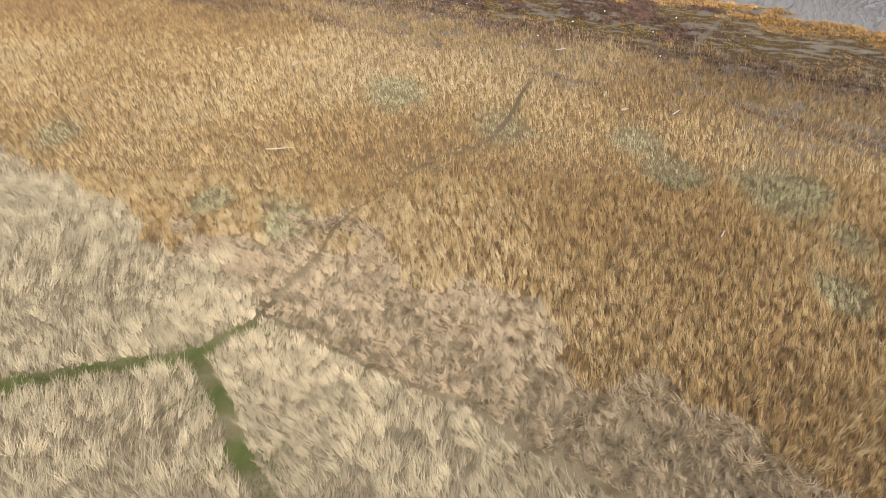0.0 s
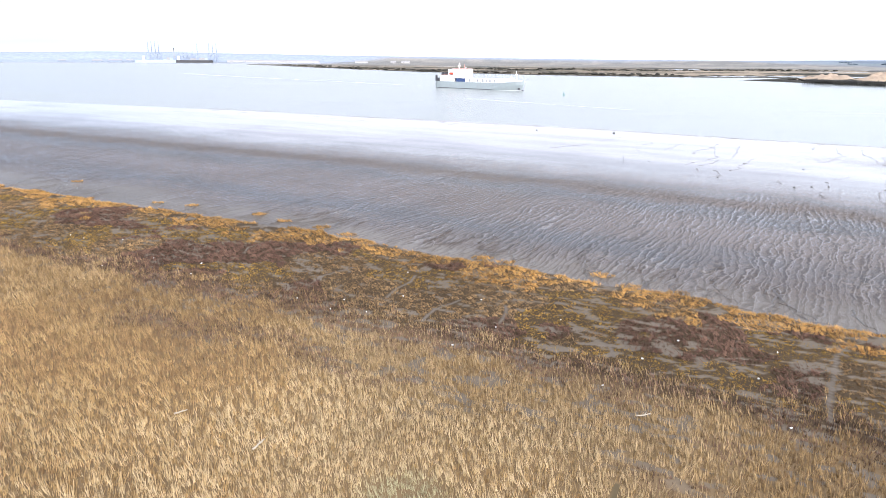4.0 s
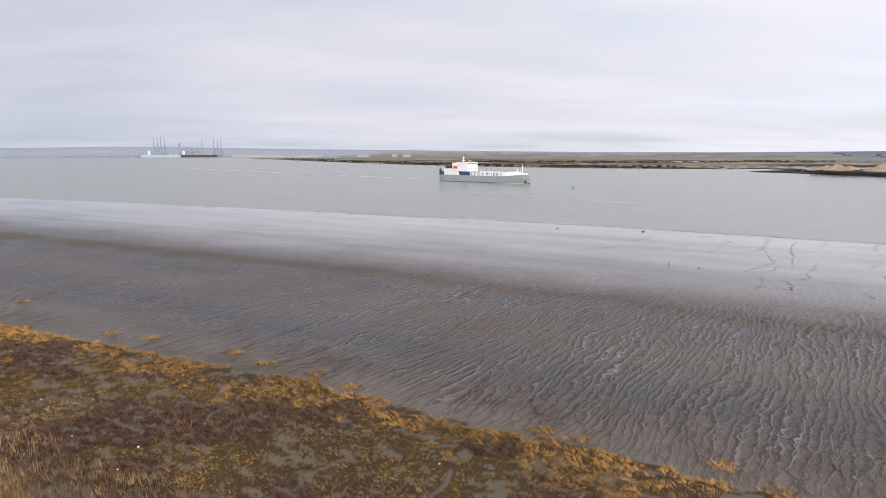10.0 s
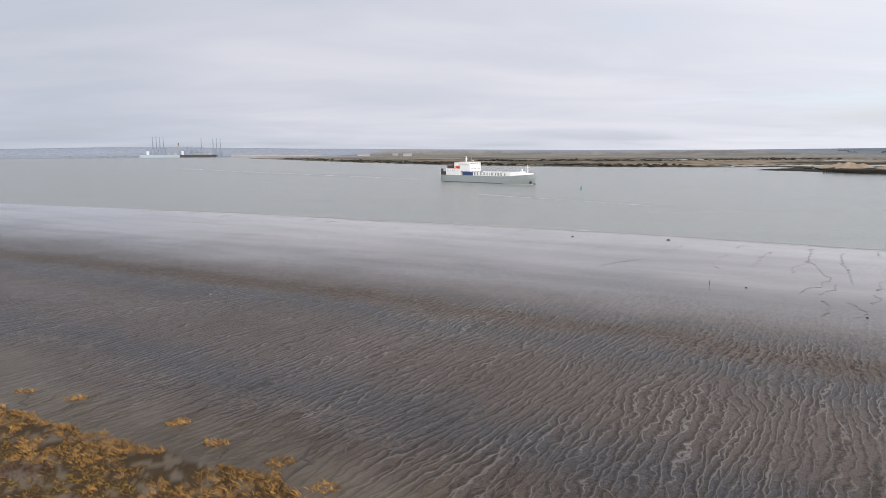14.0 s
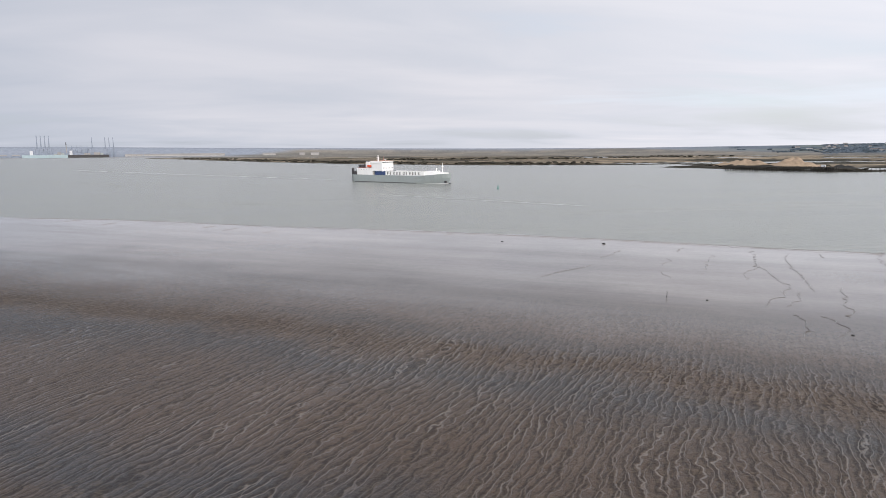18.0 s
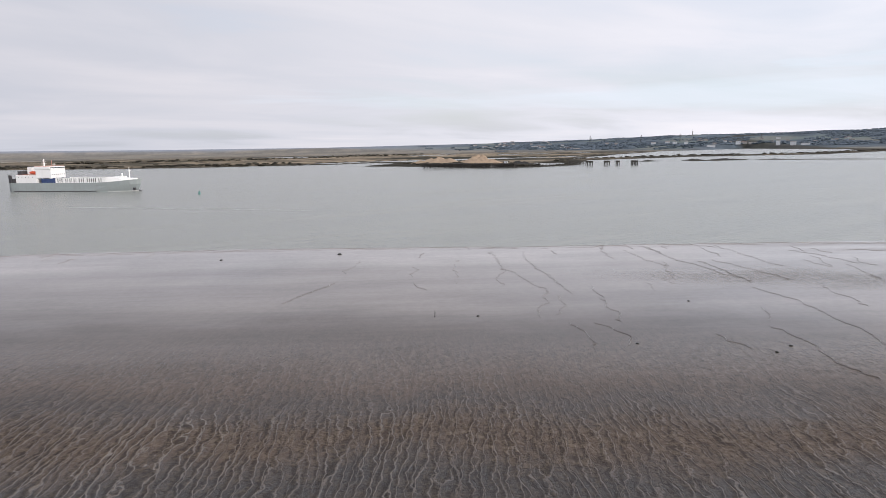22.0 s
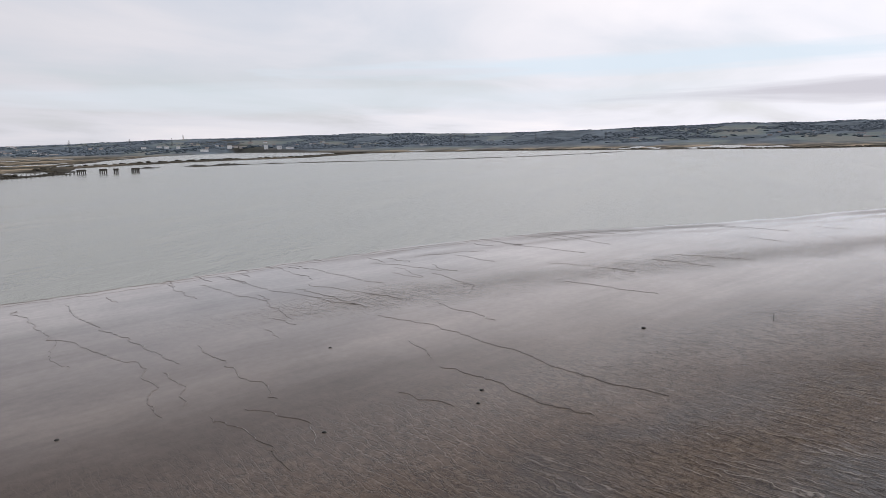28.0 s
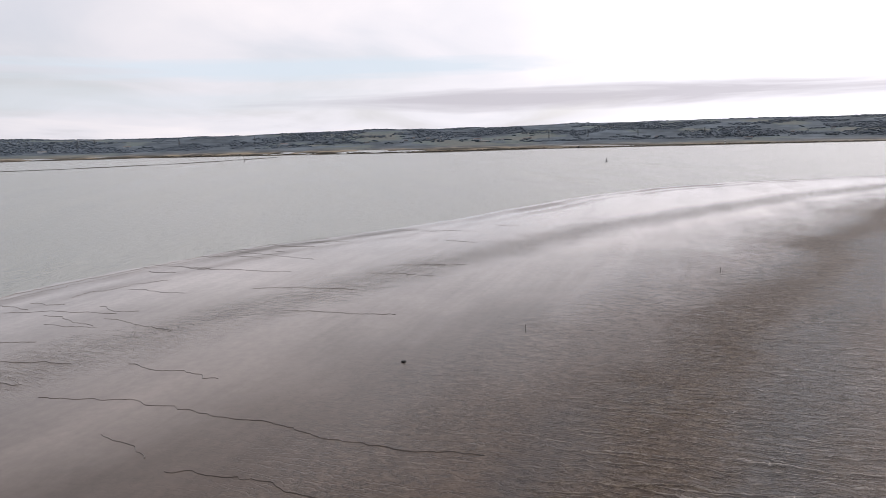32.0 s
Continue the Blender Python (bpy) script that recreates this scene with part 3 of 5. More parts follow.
def build_ground():
    bear = np.radians(np.concatenate([np.arange(-48, 150, 0.28), np.arange(150, 312, 3.0)]))
    dist = np.concatenate([[0.0], 4 * np.exp(np.arange(0, np.log(7000 / 4), 0.0125)), [7000]])
    cx, cy = 5.0, 0.0
    bb, rr = np.meshgrid(bear, dist)
    x, y = (cx + rr * np.sin(bb)).ravel(), (cy + rr * np.cos(bb)).ravel()
    z = height(x, y)
    height_cache[0] = z
    nb, nr = len(bear), len(dist)
    i, j = np.meshgrid(np.arange(nr - 1), np.arange(nb), indexing="ij")
    a, b = i * nb + j, i * nb + (j + 1) % nb
    faces = np.stack([a.ravel(), (a + nb).ravel(), (b + nb).ravel(), b.ravel()], 1)
    me = raw_mesh("ground", np.stack([x, y, z], 1), faces, GROUND, True)
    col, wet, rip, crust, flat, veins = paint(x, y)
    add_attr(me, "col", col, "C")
    add_attr(me, "wet", wet)
    add_attr(me, "rip", rip)
    add_attr(me, "crust", crust)
    add_attr(me, "flat", flat)
    add_attr(me, "veins", veins)
    return tagged(new("ground", me), "grey-brown tidal mudflat, dry marsh and far low hills", "ground", kind="structure")


ground = build_ground()


def build_water():
    n = 48
    ring = [(6500 * math.cos(2 * math.pi * k / n), 6500 * math.sin(2 * math.pi * k / n), 0.0) for k in range(n)]
    me = bpy.data.meshes.new("water")
    me.from_pydata(ring, [], [tuple(range(n))])
    me.materials.append(WATER)
    return tagged(new("water", me), "calm silty grey-green river water", "water", kind="structure")


water = build_water()


# ---------------------------------------------------------------- marsh plants
def scatter(count, outline, rng):
    xs, ys = [p[0] for p in outline], [p[1] for p in outline]
    x, y = rng.uniform(min(xs), max(xs), count), rng.uniform(min(ys), max(ys), count)
    keep = inside(x, y, outline) > 0
    return x[keep], y[keep]


VIEWED = [(-30, -86), (-58, -30), (-100, 40), (-150, 140), (-170, 185), (-120, 165), (0, 90), (30, 66), (80, 35), (120, 10), (105, -20), (62, -60), (44, -86)]


def ground_z(x, y):
    e, w, _ = shore(x, y)
    return near_height(x, y, e, w)


def build_blades(name, x, y, tall, wide, lean, heading, col, rng, label):
    """Thousands of separate tapering blades in one mesh."""
    n = len(x)
    z = ground_z(x, y) - 0.03
    turn = rng.uniform(0, 2 * math.pi, n)
    dx, dy = np.cos(turn) * wide * 0.5, np.sin(turn) * wide * 0.5
    lx, ly = np.cos(heading) * lean * tall, np.sin(heading) * lean * tall
    base_a = np.stack([x - dx, y - dy, z], 1)
    base_b = np.stack([x + dx, y + dy, z], 1)
    tip = np.stack([x + lx, y + ly, z + tall], 1)
    verts = np.stack([base_a, base_b, tip], 1).reshape(-1, 3)
    me = raw_mesh(name, verts, np.arange(3 * n).reshape(-1, 3), REED)
    add_attr(me, "col", np.repeat(col, 3, 0), "C")
    return tagged(new(name, me), label, "marsh grass", kind="stuff")


def cell(x, y, size, seed):
    """A tuft for each place: its centre and a random number of its own."""
    u, v = (x * 0.89 - y * 0.456) / size, (x * 0.456 + y * 0.89) / size
    gx, gy = np.floor(u), np.floor(v)
    cu, cv = (gx + hash2(gx, gy, seed)) * size, (gy + hash2(gx, gy, seed + 1)) * size
    return cu * 0.89 + cv * 0.456, -cu * 0.456 + cv * 0.89, hash2(gx, gy, seed + 2)


OUTLYING = [(-109, 153.7), (-70.5, 121.2), (-60.2, 117.6), (-39.5, 107.5), (-31.6, 100), (-21.7, 94), (-14.6, 87.3), (14.8, 68.7), (19.1, 66.1), (36.5, 57.7), (39.5, 51.2), (47, 47.6)]


GREEN_PATCHES = [(-5, -45, 3.4), (34, -27, 3.4), (36, -36, 3.8), (47, -39, 4.9), (18, -24, 4.2), (3, -13, 4.7), (50, -49, 2.7), (-15, -56, 3.0), (-23, -60, 3.8), (-14, -42, 2.4), (45, -57, 2.4), (-37, -25, 3.5)]


def build_marsh():
    rng = np.random.default_rng(5)
    x, y = scatter(2600000, VIEWED, rng)
    nx, ny = scatter(600000, [(-30, -86), (-52, -36), (72, -36), (44, -86)], rng)
    x, y = np.concatenate([x, nx]), np.concatenate([y, ny])
    ax, ay, ra = cell(x, y, 0.62, 71)
    bx, by, rb = cell(x, y, 1.15, 171)
    use = rng.random(len(x)) < 0.6
    cxx, cyy, tuft = np.where(use, ax, bx), np.where(use, ay, by), np.where(use, ra, rb)
    pull = np.where(rng.random(len(x)) < 0.22, 0.0, rng.uniform(0.3, 0.75, len(x)))
    x, y = x + (cxx - x) * pull, y + (cyy - y) * pull
    e, w, _ = shore(x, y)
    n2, n1 = fbm(x, y, 9, 3, 43), fbm(x, y, 28, 3, 81)
    n4, n5, n6 = fbm(x, y, 15, 3, 83), fbm(x, y, 4.5, 2, 85), fbm(x, y, 14, 3, 87)
    path = np.minimum(to_line(x, y, PATH_A)[0], to_line(x, y, PATH_B)[0])
    trail = np.minimum(to_line(x, y, TRAIL)[0], to_line(x, y, DITCH)[0])
    creek = np.full(len(x), 99.0)
    for line in MARSH_CREEKS:
        creek = np.minimum(creek, to_line(x, y, line)[0])
    pin = inside(x, y, PALE)
    pale = pin + 5 * (n5 - 0.5) + 4 * (n2 - 0.5)
    strip_d, strip_s = to_line(x, y, DARK_STRIP)
    strip = strip_d * strip_s + 9 * (n2 - 0.5) + 4 * (n5 - 0.5)
    brush = (pale <= 0) & (pin > -3 - 24 * n1 * n5 ) & (y < -46 + 22 * (n2 - 0.5))
    outer = strip + rng.normal(0, 2.2, len(x)) > 2.5
    dark = rng.random(len(x)) < 0.85 * np.exp(-(strip / 3.4) ** 2) * (n5 > 0.25) + 0.7 * np.exp(-((strip + 14) / 3) ** 2) * (n6 > 0.5)
    edge_e = e.copy()
    for ox, oy in OUTLYING:
        edge_e = np.minimum(edge_e, np.hypot(x - ox, (y - oy) * 1.5) - 1.5 - 1.2 * n5)
    fringe = (e > -3.5 - 18 * np.maximum(n2 + n5 - 0.75, 0)) | (edge_e < e)
    soft = np.zeros(len(x))
    for gx, gy, gr in GREEN_PATCHES:
        soft = np.maximum(soft, sstep(1.2, 0.5, np.hypot(x - gx, (y - gy) * 0.7) / gr + 0.9 * (n5 - 0.5)))
    soft = soft * ~outer
    green = soft > 0.5
    streak = fbm((x * 0.85 - y * 0.53) * 0.45, (x * 0.53 + y * 0.85), 1.0, 3, 101)
    bare = (streak + 0.3 * (n2 - 0.5) > np.where(e > -24, 0.605, 0.65)) & (e > -60) & ~fringe & ~(dark & (n5 < 0.6))
    straw, gold, brown = np.array([0.52, 0.395, 0.225]), np.array([0.42, 0.275, 0.115]), np.array([0.29, 0.178, 0.085])
    pick = np.clip(tuft * 0.9 + (n1 - 0.5) * 1.6 + rng.normal(0, 0.12, len(x)), 0, 1)[:, None]
    col = np.where(pick < 0.5, brown + (gold - brown) * pick * 2, gold + (straw - gold) * (pick - 0.5) * 2)
    col = col * (1 - 0.6 * soft[:, None]) + 0.6 * soft[:, None] * np.array([0.27, 0.275, 0.17]) * (0.75 + 0.6 * pick)
    near_strip = sstep(-32, -5, strip)[:, None] * 0.55
    col = col * (1 - near_strip) + near_strip * np.array([0.20, 0.13, 0.06]) * (0.6 + 0.8 * pick)
    col[brush] = np.array([0.41, 0.31, 0.195]) * (0.8 + 0.35 * pick[brush])
    col[pale > 0] = np.array([0.45, 0.362, 0.23]) * (0.75 + 0.5 * pick[pale > 0])
    own = (0.42 + 0.5 * pick + 0.95 * rb[:, None])
    col[outer] = (np.array([0.165, 0.104, 0.048]) * own)[outer]
    mustard = outer & (n6 > 0.49) & (e < -8)
    col[mustard] = (np.array([0.235, 0.140, 0.028]) * (0.5 + 0.3 * pick + 0.6 * rb[:, None]))[mustard]
    russet = outer & (n4 > 0.60) & ~mustard
    col[russet] = (np.array([0.100, 0.056, 0.038]) * own)[russet]
    col[dark] = (np.array([0.125, 0.076, 0.052]) * own)[dark]
    col[fringe] = (np.array([0.385, 0.215, 0.066]) * (0.22 + 0.75 * pick + 0.55 * rb[:, None]))[fringe]
    col *= np.where(pale > 0, 0.72 + 0.36 * rb, np.where(brush, 0.66 + 0.5 * rb, 0.64 + 0.55 * ra))[:, None]
    tall = np.where(outer, 0.14 + 0.14 * n6 + 0.14 * rb, 0.9) * rng.uniform(0.55, 1.25, len(x)) * (0.7 + 0.6 * tuft)
    tall = np.where(mustard, 0.55 * tall, np.where(russet, 1.7 * tall, tall))
    tall = np.where(dark, 0.5 * rng.uniform(0.6, 1.3, len(x)), tall)
    tall = np.where(fringe, (0.22 + 0.5 * rb) * rng.uniform(0.6, 1.2, len(x)), tall)
    tall = np.where(green | brush, tall * 0.7, tall)
    tall = tall * (0.45 + 0.55 * sstep(0.2, 0.9, trail))
    keep = ((e < 0.2) | (edge_e < 0)) & (path > 0.55 + 0.4 * tuft) & (trail > 0.12 + 0.3 * n5) & (creek > 0.28)
    keep &= ~(bare & (rng.random(len(x)) < 0.8))
    keep &= ~(fringe & (edge_e >= e) & (n5 < 0.34))
    x, y, col, tall, pale, tuft, fringe, n2, outer, brush = x[keep], y[keep], col[keep], tall[keep], pale[keep], tuft[keep], fringe[keep], n2[keep], outer[keep], brush[keep]
    wide = rng.uniform(0.035, 0.085, len(x)) * np.where(y < -36, 0.72, 1.0) * np.where(tall < 0.6, 1.2, 1.0) * np.where(outer & ~fringe, 1.5, 1.0)
    m = pale > 0
    heading = radians(100) + (tuft - 0.5) * np.where(m, 2.4, 6.0) + (n2 - 0.5) * 4 + rng.normal(0, 0.45, len(x))
    lean = np.where(m, 0.35 + 0.6 * tuft, np.where(brush, 0.45 + 0.6 * tuft, np.where(outer, 0.5 + 0.8 * tuft, 0.04 + 0.36 * tuft))) + rng.normal(0, 0.16, len(x))
    build_blades("pale_grass", x[m], y[m], tall[m] * 0.85, wide[m] * 0.85, lean[m], heading[m], col[m], rng, "wind-flattened pale straw-coloured grass beside the path")
    f = fringe & ~m
    build_blades("edge_cordgrass", x[f], y[f], tall[f], wide[f], lean[f], heading[f], col[f], rng, "orange-brown cordgrass tufts along the mud edge")
    f = ~fringe & ~m
    build_blades("marsh_reeds", x[f], y[f], tall[f], wide[f], lean[f], heading[f], col[f], rng, "dry golden-brown reeds and low salt-marsh plants")
    # short green turf on the trodden path
    px, py = scatter(500000, [(-34, -78), (-34, -60), (-4, -58), (8, -74), (10, -90), (-4, -90)], rng)
    d = np.minimum(to_line(px, py, PATH_A)[0], to_line(px, py, PATH_B)[0])
    k = d < 0.95 + 0.4 * (fbm(px, py, 1.5, 2, 95) - 0.5)
    px, py, d = px[k], py[k], d[k]
    g = fbm(px, py, 2.5, 3, 97)[:, None]
    turf = np.array([0.088, 0.098, 0.030]) * (0.45 + 1.1 * g) + np.array([0.075, 0.05, 0.015]) * sstep(0.5, 1.5, d)[:, None]
    build_blades("path_turf", px, py, rng.uniform(0.05, 0.14, len(px)), rng.uniform(0.03, 0.06, len(px)), rng.uniform(0, 0.5, len(px)),
                 rng.uniform(0, 6.28, len(px)), turf, rng, "short bright green grass on the trodden path")


build_marsh()


# ---------------------------------------------------------------- solid shapes
def box(bm, x0, x1, y0, y1, z0, z1, bevel=0.0, m=None):
    made = bmesh.ops.create_cube(bm, size=1.0, matrix=Matrix.Translation(((x0 + x1) / 2, (y0 + y1) / 2, (z0 + z1) / 2)) @ Matrix.Diagonal((x1 - x0, y1 - y0, z1 - z0, 1)))
    vs = made["verts"]
    if bevel:
        es = list({ed for v in vs for ed in v.link_edges})
        r = bmesh.ops.bevel(bm, geom=es, offset=bevel, segments=1, affect="EDGES")
        vs = r["verts"]
    if m is not None:
        bmesh.ops.transform(bm, matrix=m, verts=list({v for v in vs if v.is_valid}))
    return bm


def rod(bm, a, b, r0, r1=None, n=8):
    """A tapering round bar from a to b."""
    a, b = Vector(a), Vector(b)
    r1 = r0 if r1 is None else r1
    q = (b - a).to_track_quat("Z", "Y").to_matrix()
    lo = [bm.verts.new(a + q @ Vector((r0 * math.cos(2 * math.pi * k / n), r0 * math.sin(2 * math.pi * k / n), 0))) for k in range(n)]
    hi = [bm.verts.new(b + q @ Vector((r1 * math.cos(2 * math.pi * k / n), r1 * math.sin(2 * math.pi * k / n), 0))) for k in range(n)]
    for k in range(n):
        bm.faces.new((lo[k], lo[(k + 1) % n], hi[(k + 1) % n], hi[k]))
    bm.faces.new(lo[::-1])
    bm.faces.new(hi)
    return bm


def loft(bm, rings, close=True):
    """Skins a row of rings that have the same number of corners."""
    rows = [[bm.verts.new(p) for p in r] for r in rings]
    n = len(rows[0])
    for a, b in zip(rows, rows[1:]):
        for k in range(n if close else n - 1):
            bm.faces.new((a[k], a[(k + 1) % n], b[(k + 1) % n], b[k]))
    if close:
        bm.faces.new(rows[0][::-1])
        bm.faces.new(rows[-1])
    bmesh.ops.recalc_face_normals(bm, faces=bm.faces)
    return bm


def part(name, bm, mat, parent, label="", smooth=False):
    me = bpy.data.meshes.new(name)
    bm.to_mesh(me)
    bm.free()
    me.materials.append(mat)
    if smooth:
        me.polygons.foreach_set("use_smooth", [True] * len(me.polygons))
    ob = new(name, me)
    if parent is not None:
        ob.parent = parent
    if label:
        ob["label"] = label
    return ob


def thing(name, m, label, category, group=""):
    ob = new(name)
    ob.matrix_world = m
    ob.empty_display_size = 0.2
    return tagged(ob, label, category, group)


def lone(name, bm, mat, m, label, category, group="", smooth=False):
    ob = part(name, bm, mat, None, "", smooth)
    ob.matrix_world = m
    return tagged(ob, label, category, group)


def B():
    return bmesh.new()


def ground_at(x, y):
    return float(height(np.array([float(x)]), np.array([float(y)]))[0])


def on_hill(bearing, rise, near=1500.0):
    """The place on the far land seen at that bearing and height (degrees) from above the shore."""
    r = np.arange(near, 4700, 6.0)
    bx, by = math.sin(radians(bearing)), math.cos(radians(bearing))
    z = height(r * bx, 60 + r * by)
    ang = np.degrees(np.arctan2(z - 41, r))
    k = int(np.argmax((ang > rise) & (z > 1.0))) if ((ang > rise) & (z > 1.0)).any() else int(np.argmax(ang))
    return r[k] * bx, 60 + r[k] * by, float(z[k])


# ---------------------------------------------------------------- cargo ship
def build_ship():
    """Bow towards +x, middle of the hull over the origin, waterline at z = 0."""
    L, W, D = 142.0, 21.0, 8.7
    ship = thing("cargo_ship", pose(56, 866, 0, 0, 0, 90 - 133), "grey-hulled roll-on cargo ship with white deckhouse under way", "ship")
    at = lambda x: x - L / 2
    rings = []
    for x, deck, wl, top in ((0, 0.46, 0.40, D), (3, 0.49, 0.45, D), (12, 0.5, 0.5, D), (95, 0.5, 0.5, D), (112, 0.5, 0.42, D + 0.6), (124, 0.42, 0.27, D + 1.6), (133, 0.28, 0.12, D + 2.4), (139, 0.12, 0.04, D + 2.9), (142, 0.015, 0.01, D + 3.1)):
        back = 0.0 if x < 100 else -(x - 100) * 0.07
        rings.append([(at(x), deck * W, top), (at(x), (deck * 0.6 + wl * 0.4) * W, top * 0.6), (at(x + back), wl * W, 0.4), (at(x + back), wl * W * 0.95, -3),
                      (at(x + back), -wl * W * 0.95, -3), (at(x + back), -wl * W, 0.4), (at(x), -(deck * 0.6 + wl * 0.4) * W, top * 0.6), (at(x), -deck * W, top)])
    part("hull", loft(B(), rings), HULL, ship)
    bm = B()
    for s in (-1, 1):
        box(bm, at(6), at(100), s * 10.53 - 0.06, s * 10.53 + 0.06, 0.0, 0.7)
    part("boot_stripe", bm, DARK, ship, "dark waterline band")
    bm = B()
    for sgn in (-1, 1):
        box(bm, at(134.6), at(137.4), sgn * 2.2 - 0.9, sgn * 2.2 + 0.9, 1.0, 3.4, 0.3)
    part("anchor_recess", bm, DARK, ship)
    bm = B()
    bmesh.ops.create_uvsphere(bm, u_segments=12, v_segments=8, radius=1.0, matrix=Matrix.Translation((at(138.5), 0, -0.6)) @ Matrix.Diagonal((5, 1.8, 1.8, 1)))
    part("bulbous_bow", bm, DARK, ship, smooth=True)
    # stern ramp and its posts
    part("stern_ramp", box(B(), at(-0.5), at(1.0), -8, 8, 5.5, 16.0, 0.2, Matrix.Rotation(radians(-6), 4, "Y")), DARK, ship, "raised dark stern ramp")
    for y in (-9.5, 9.5):
        part("ramp_post", box(B(), at(0.5), at(3.5), y - 0.8, y + 0.8, D, 16.5, 0.15), DARK, ship)
    for y in (-9.0, 9.0):
        part("mooring_house", box(B(), at(3.8), at(8.2), y - 1.2, y + 1.2, D, 13.0, 0.15), DARK, ship)
    house = part("deckhouse", box(B(), at(9), at(33), -10.2, 10.2, D - 0.4, 16.6, 0.2), WHITE, ship)
    for x in np.arange(12, 32, 4.0):
        for s in (-1, 1):
            part("window", box(B(), at(x), at(x + 0.6), s * 10.2 - 0.06, s * 10.2 + 0.06, 14.2, 14.8), GLASS, house)
    upper = part("accommodation", box(B(), at(32.5), at(50), -10.2, 10.2, 13.4, 22.0, 0.2), WHITE, ship)
    for y in np.arange(-8.4, 8.5, 2.8):
        part("window", box(B(), at(49.93), at(50.06), y - 0.35, y + 0.35, 16.6, 17.4), GLASS, upper)
    for x, y in ((34, -9.4), (34, 9.4), (40, -9.4), (40, 9.4), (49, -9.4), (49, 9.4)):
        part("pillar", box(B(), at(x) - 0.5, at(x) + 0.5, y - 0.5, y + 0.5, D, 13.5), WHITE, ship)
    bridge = part("wheelhouse", box(B(), at(31), at(49.6), -10.6, 10.6, 22.05, 25.0, 0.25), WHITE, ship)
    part("window_band", box(B(), at(49.5), at(49.68), -10.0, 10.0, 23.3, 24.1), GLASS, bridge, "dark band of bridge windows")
    part("roof", box(B(), at(31.5), at(49.2), -10.0, 10.0, 25.02, 25.3, 0.1), PINK, bridge, "faded red wheelhouse roof")
    part("upper_deck", box(B(), at(10), at(30.5), -9.6, 9.6, 16.65, 16.95, 0.05), PINK, ship, "faded red open deck")
    part("vent_house", box(B(), at(10), at(15), -8.5, 8.5, 16.95, 20.6, 0.2), DARK, ship, "dark ventilator casing")
    fun = part("funnel", box(B(), at(16.5), at(22.5), -3.0, 3.0, 16.98, 24.2, 0.5), WHITE, ship)
    part("funnel_top", box(B(), at(16.9), at(22.1), -2.6, 2.6, 24.25, 25.0, 0.3), DARK, fun)
    for y in (-8.4, 8.4):
        boat = part("lifeboat", loft(B(), [[(at(x), y + w * math.cos(a) * 1.5, 19.0 + 1.4 * w * math.sin(a)) for a in np.linspace(0, 6.283, 9)[:-1]] for x, w in ((24, 0.25), (25.2, 0.8), (27.5, 1), (30, 1), (31.4, 0.75), (32.4, 0.2))]), ORANGE, ship, "bright orange lifeboat", True)
        for x in (25.5, 31):
            part("davit", rod(B(), (at(x), y * 0.86, 16.9), (at(x), y * 1.03, 21.0), 0.2), WHITE, boat)
    mast = part("radar_mast", rod(B(), (at(34.5), 0, 25.2), (at(34.5), 0, 32.5), 0.75, 0.35), WHITE, ship)
    for z, w in ((27.2, 3.0), (29.2, 2.2), (31.0, 1.4)):
        part("yard", box(B(), at(34.0), at(35.0), -w, w, z, z + 0.4), WHITE, mast)
    part("signal_mast", rod(B(), (at(43.5), 0, 25.2), (at(43.5), 0, 31.0), 0.3, 0.15), PINK, ship)
    part("radar_scanner", box(B(), at(45.6), at(46.2), -1.9, 1.9, 26.9, 27.3, 0.05), WHITE, ship)
    part("radar_post", rod(B(), (at(45.9), 0, 25.2), (at(45.9), 0, 26.9), 0.2), WHITE, ship)
    for k in range(3):
        for s in (-1, 1):
            part("container", box(B(), at(38.5 + k * 5.3), at(43.6 + k * 5.3), s * 7.9 - 2.4, s * 7.9 + 2.4, D, 12.9, 0.1), BLUE, ship, "dark blue freight container")
    part("deck", box(B(), at(9), at(112), -10.3, 10.3, D - 0.3, D + 0.05), CONCRETE, ship, "grey weather deck")
    for s in (-1, 1):
        wall = part("side_wall", box(B(), at(54.5), at(112), s * 10.1 - 0.25, s * 10.1 + 0.25, D, 13.6, 0.08), WHITE, ship, "long white cargo side wall")
        for a, n in ((57, 3), (66, 6), (81, 3), (90, 5), (103, 2)):
            for k in range(n):
                part("opening", box(B(), at(a + k * 2.3), at(a + k * 2.3 + 0.85), s * 10.1 - 0.3, s * 10.1 + 0.3, D + 0.5, 13.0), DARK, wall)
        for x in np.arange(55, 112, 4.6):
            part("wall_rib", box(B(), at(x), at(x) + 0.35, s * 10.42 - 0.07, s * 10.42 + 0.07, D, 13.6), WHITE, wall)
    part("breakwater", loft(B(), [[(at(112), -10, D), (at(112), 10, D), (at(112), 10, 14.2), (at(112), -10, 14.2)], [(at(126), -7.5, D + 1), (at(126), 7.5, D + 1), (at(126), 7.5, 12.6), (at(126), -7.5, 12.6)],
                                [(at(137), -2.5, D + 2.2), (at(137), 2.5, D + 2.2), (at(137), 2.5, 12.6), (at(137), -2.5, 12.6)]]), WHITE, ship, "white raised forecastle")
    fm = part("foremast", rod(B(), (at(130), 0, 12), (at(130), 0, 23.5), 0.6, 0.3), WHITE, ship)
    part("yard", box(B(), at(129.7), at(130.3), -2.2, 2.2, 19.5, 19.9), WHITE, fm)
    for y in (-3.5, 3.5):
        part("winch", box(B(), at(121), at(124), y - 1.2, y + 1.2, 12.5, 14.6, 0.3), WHITE, ship)
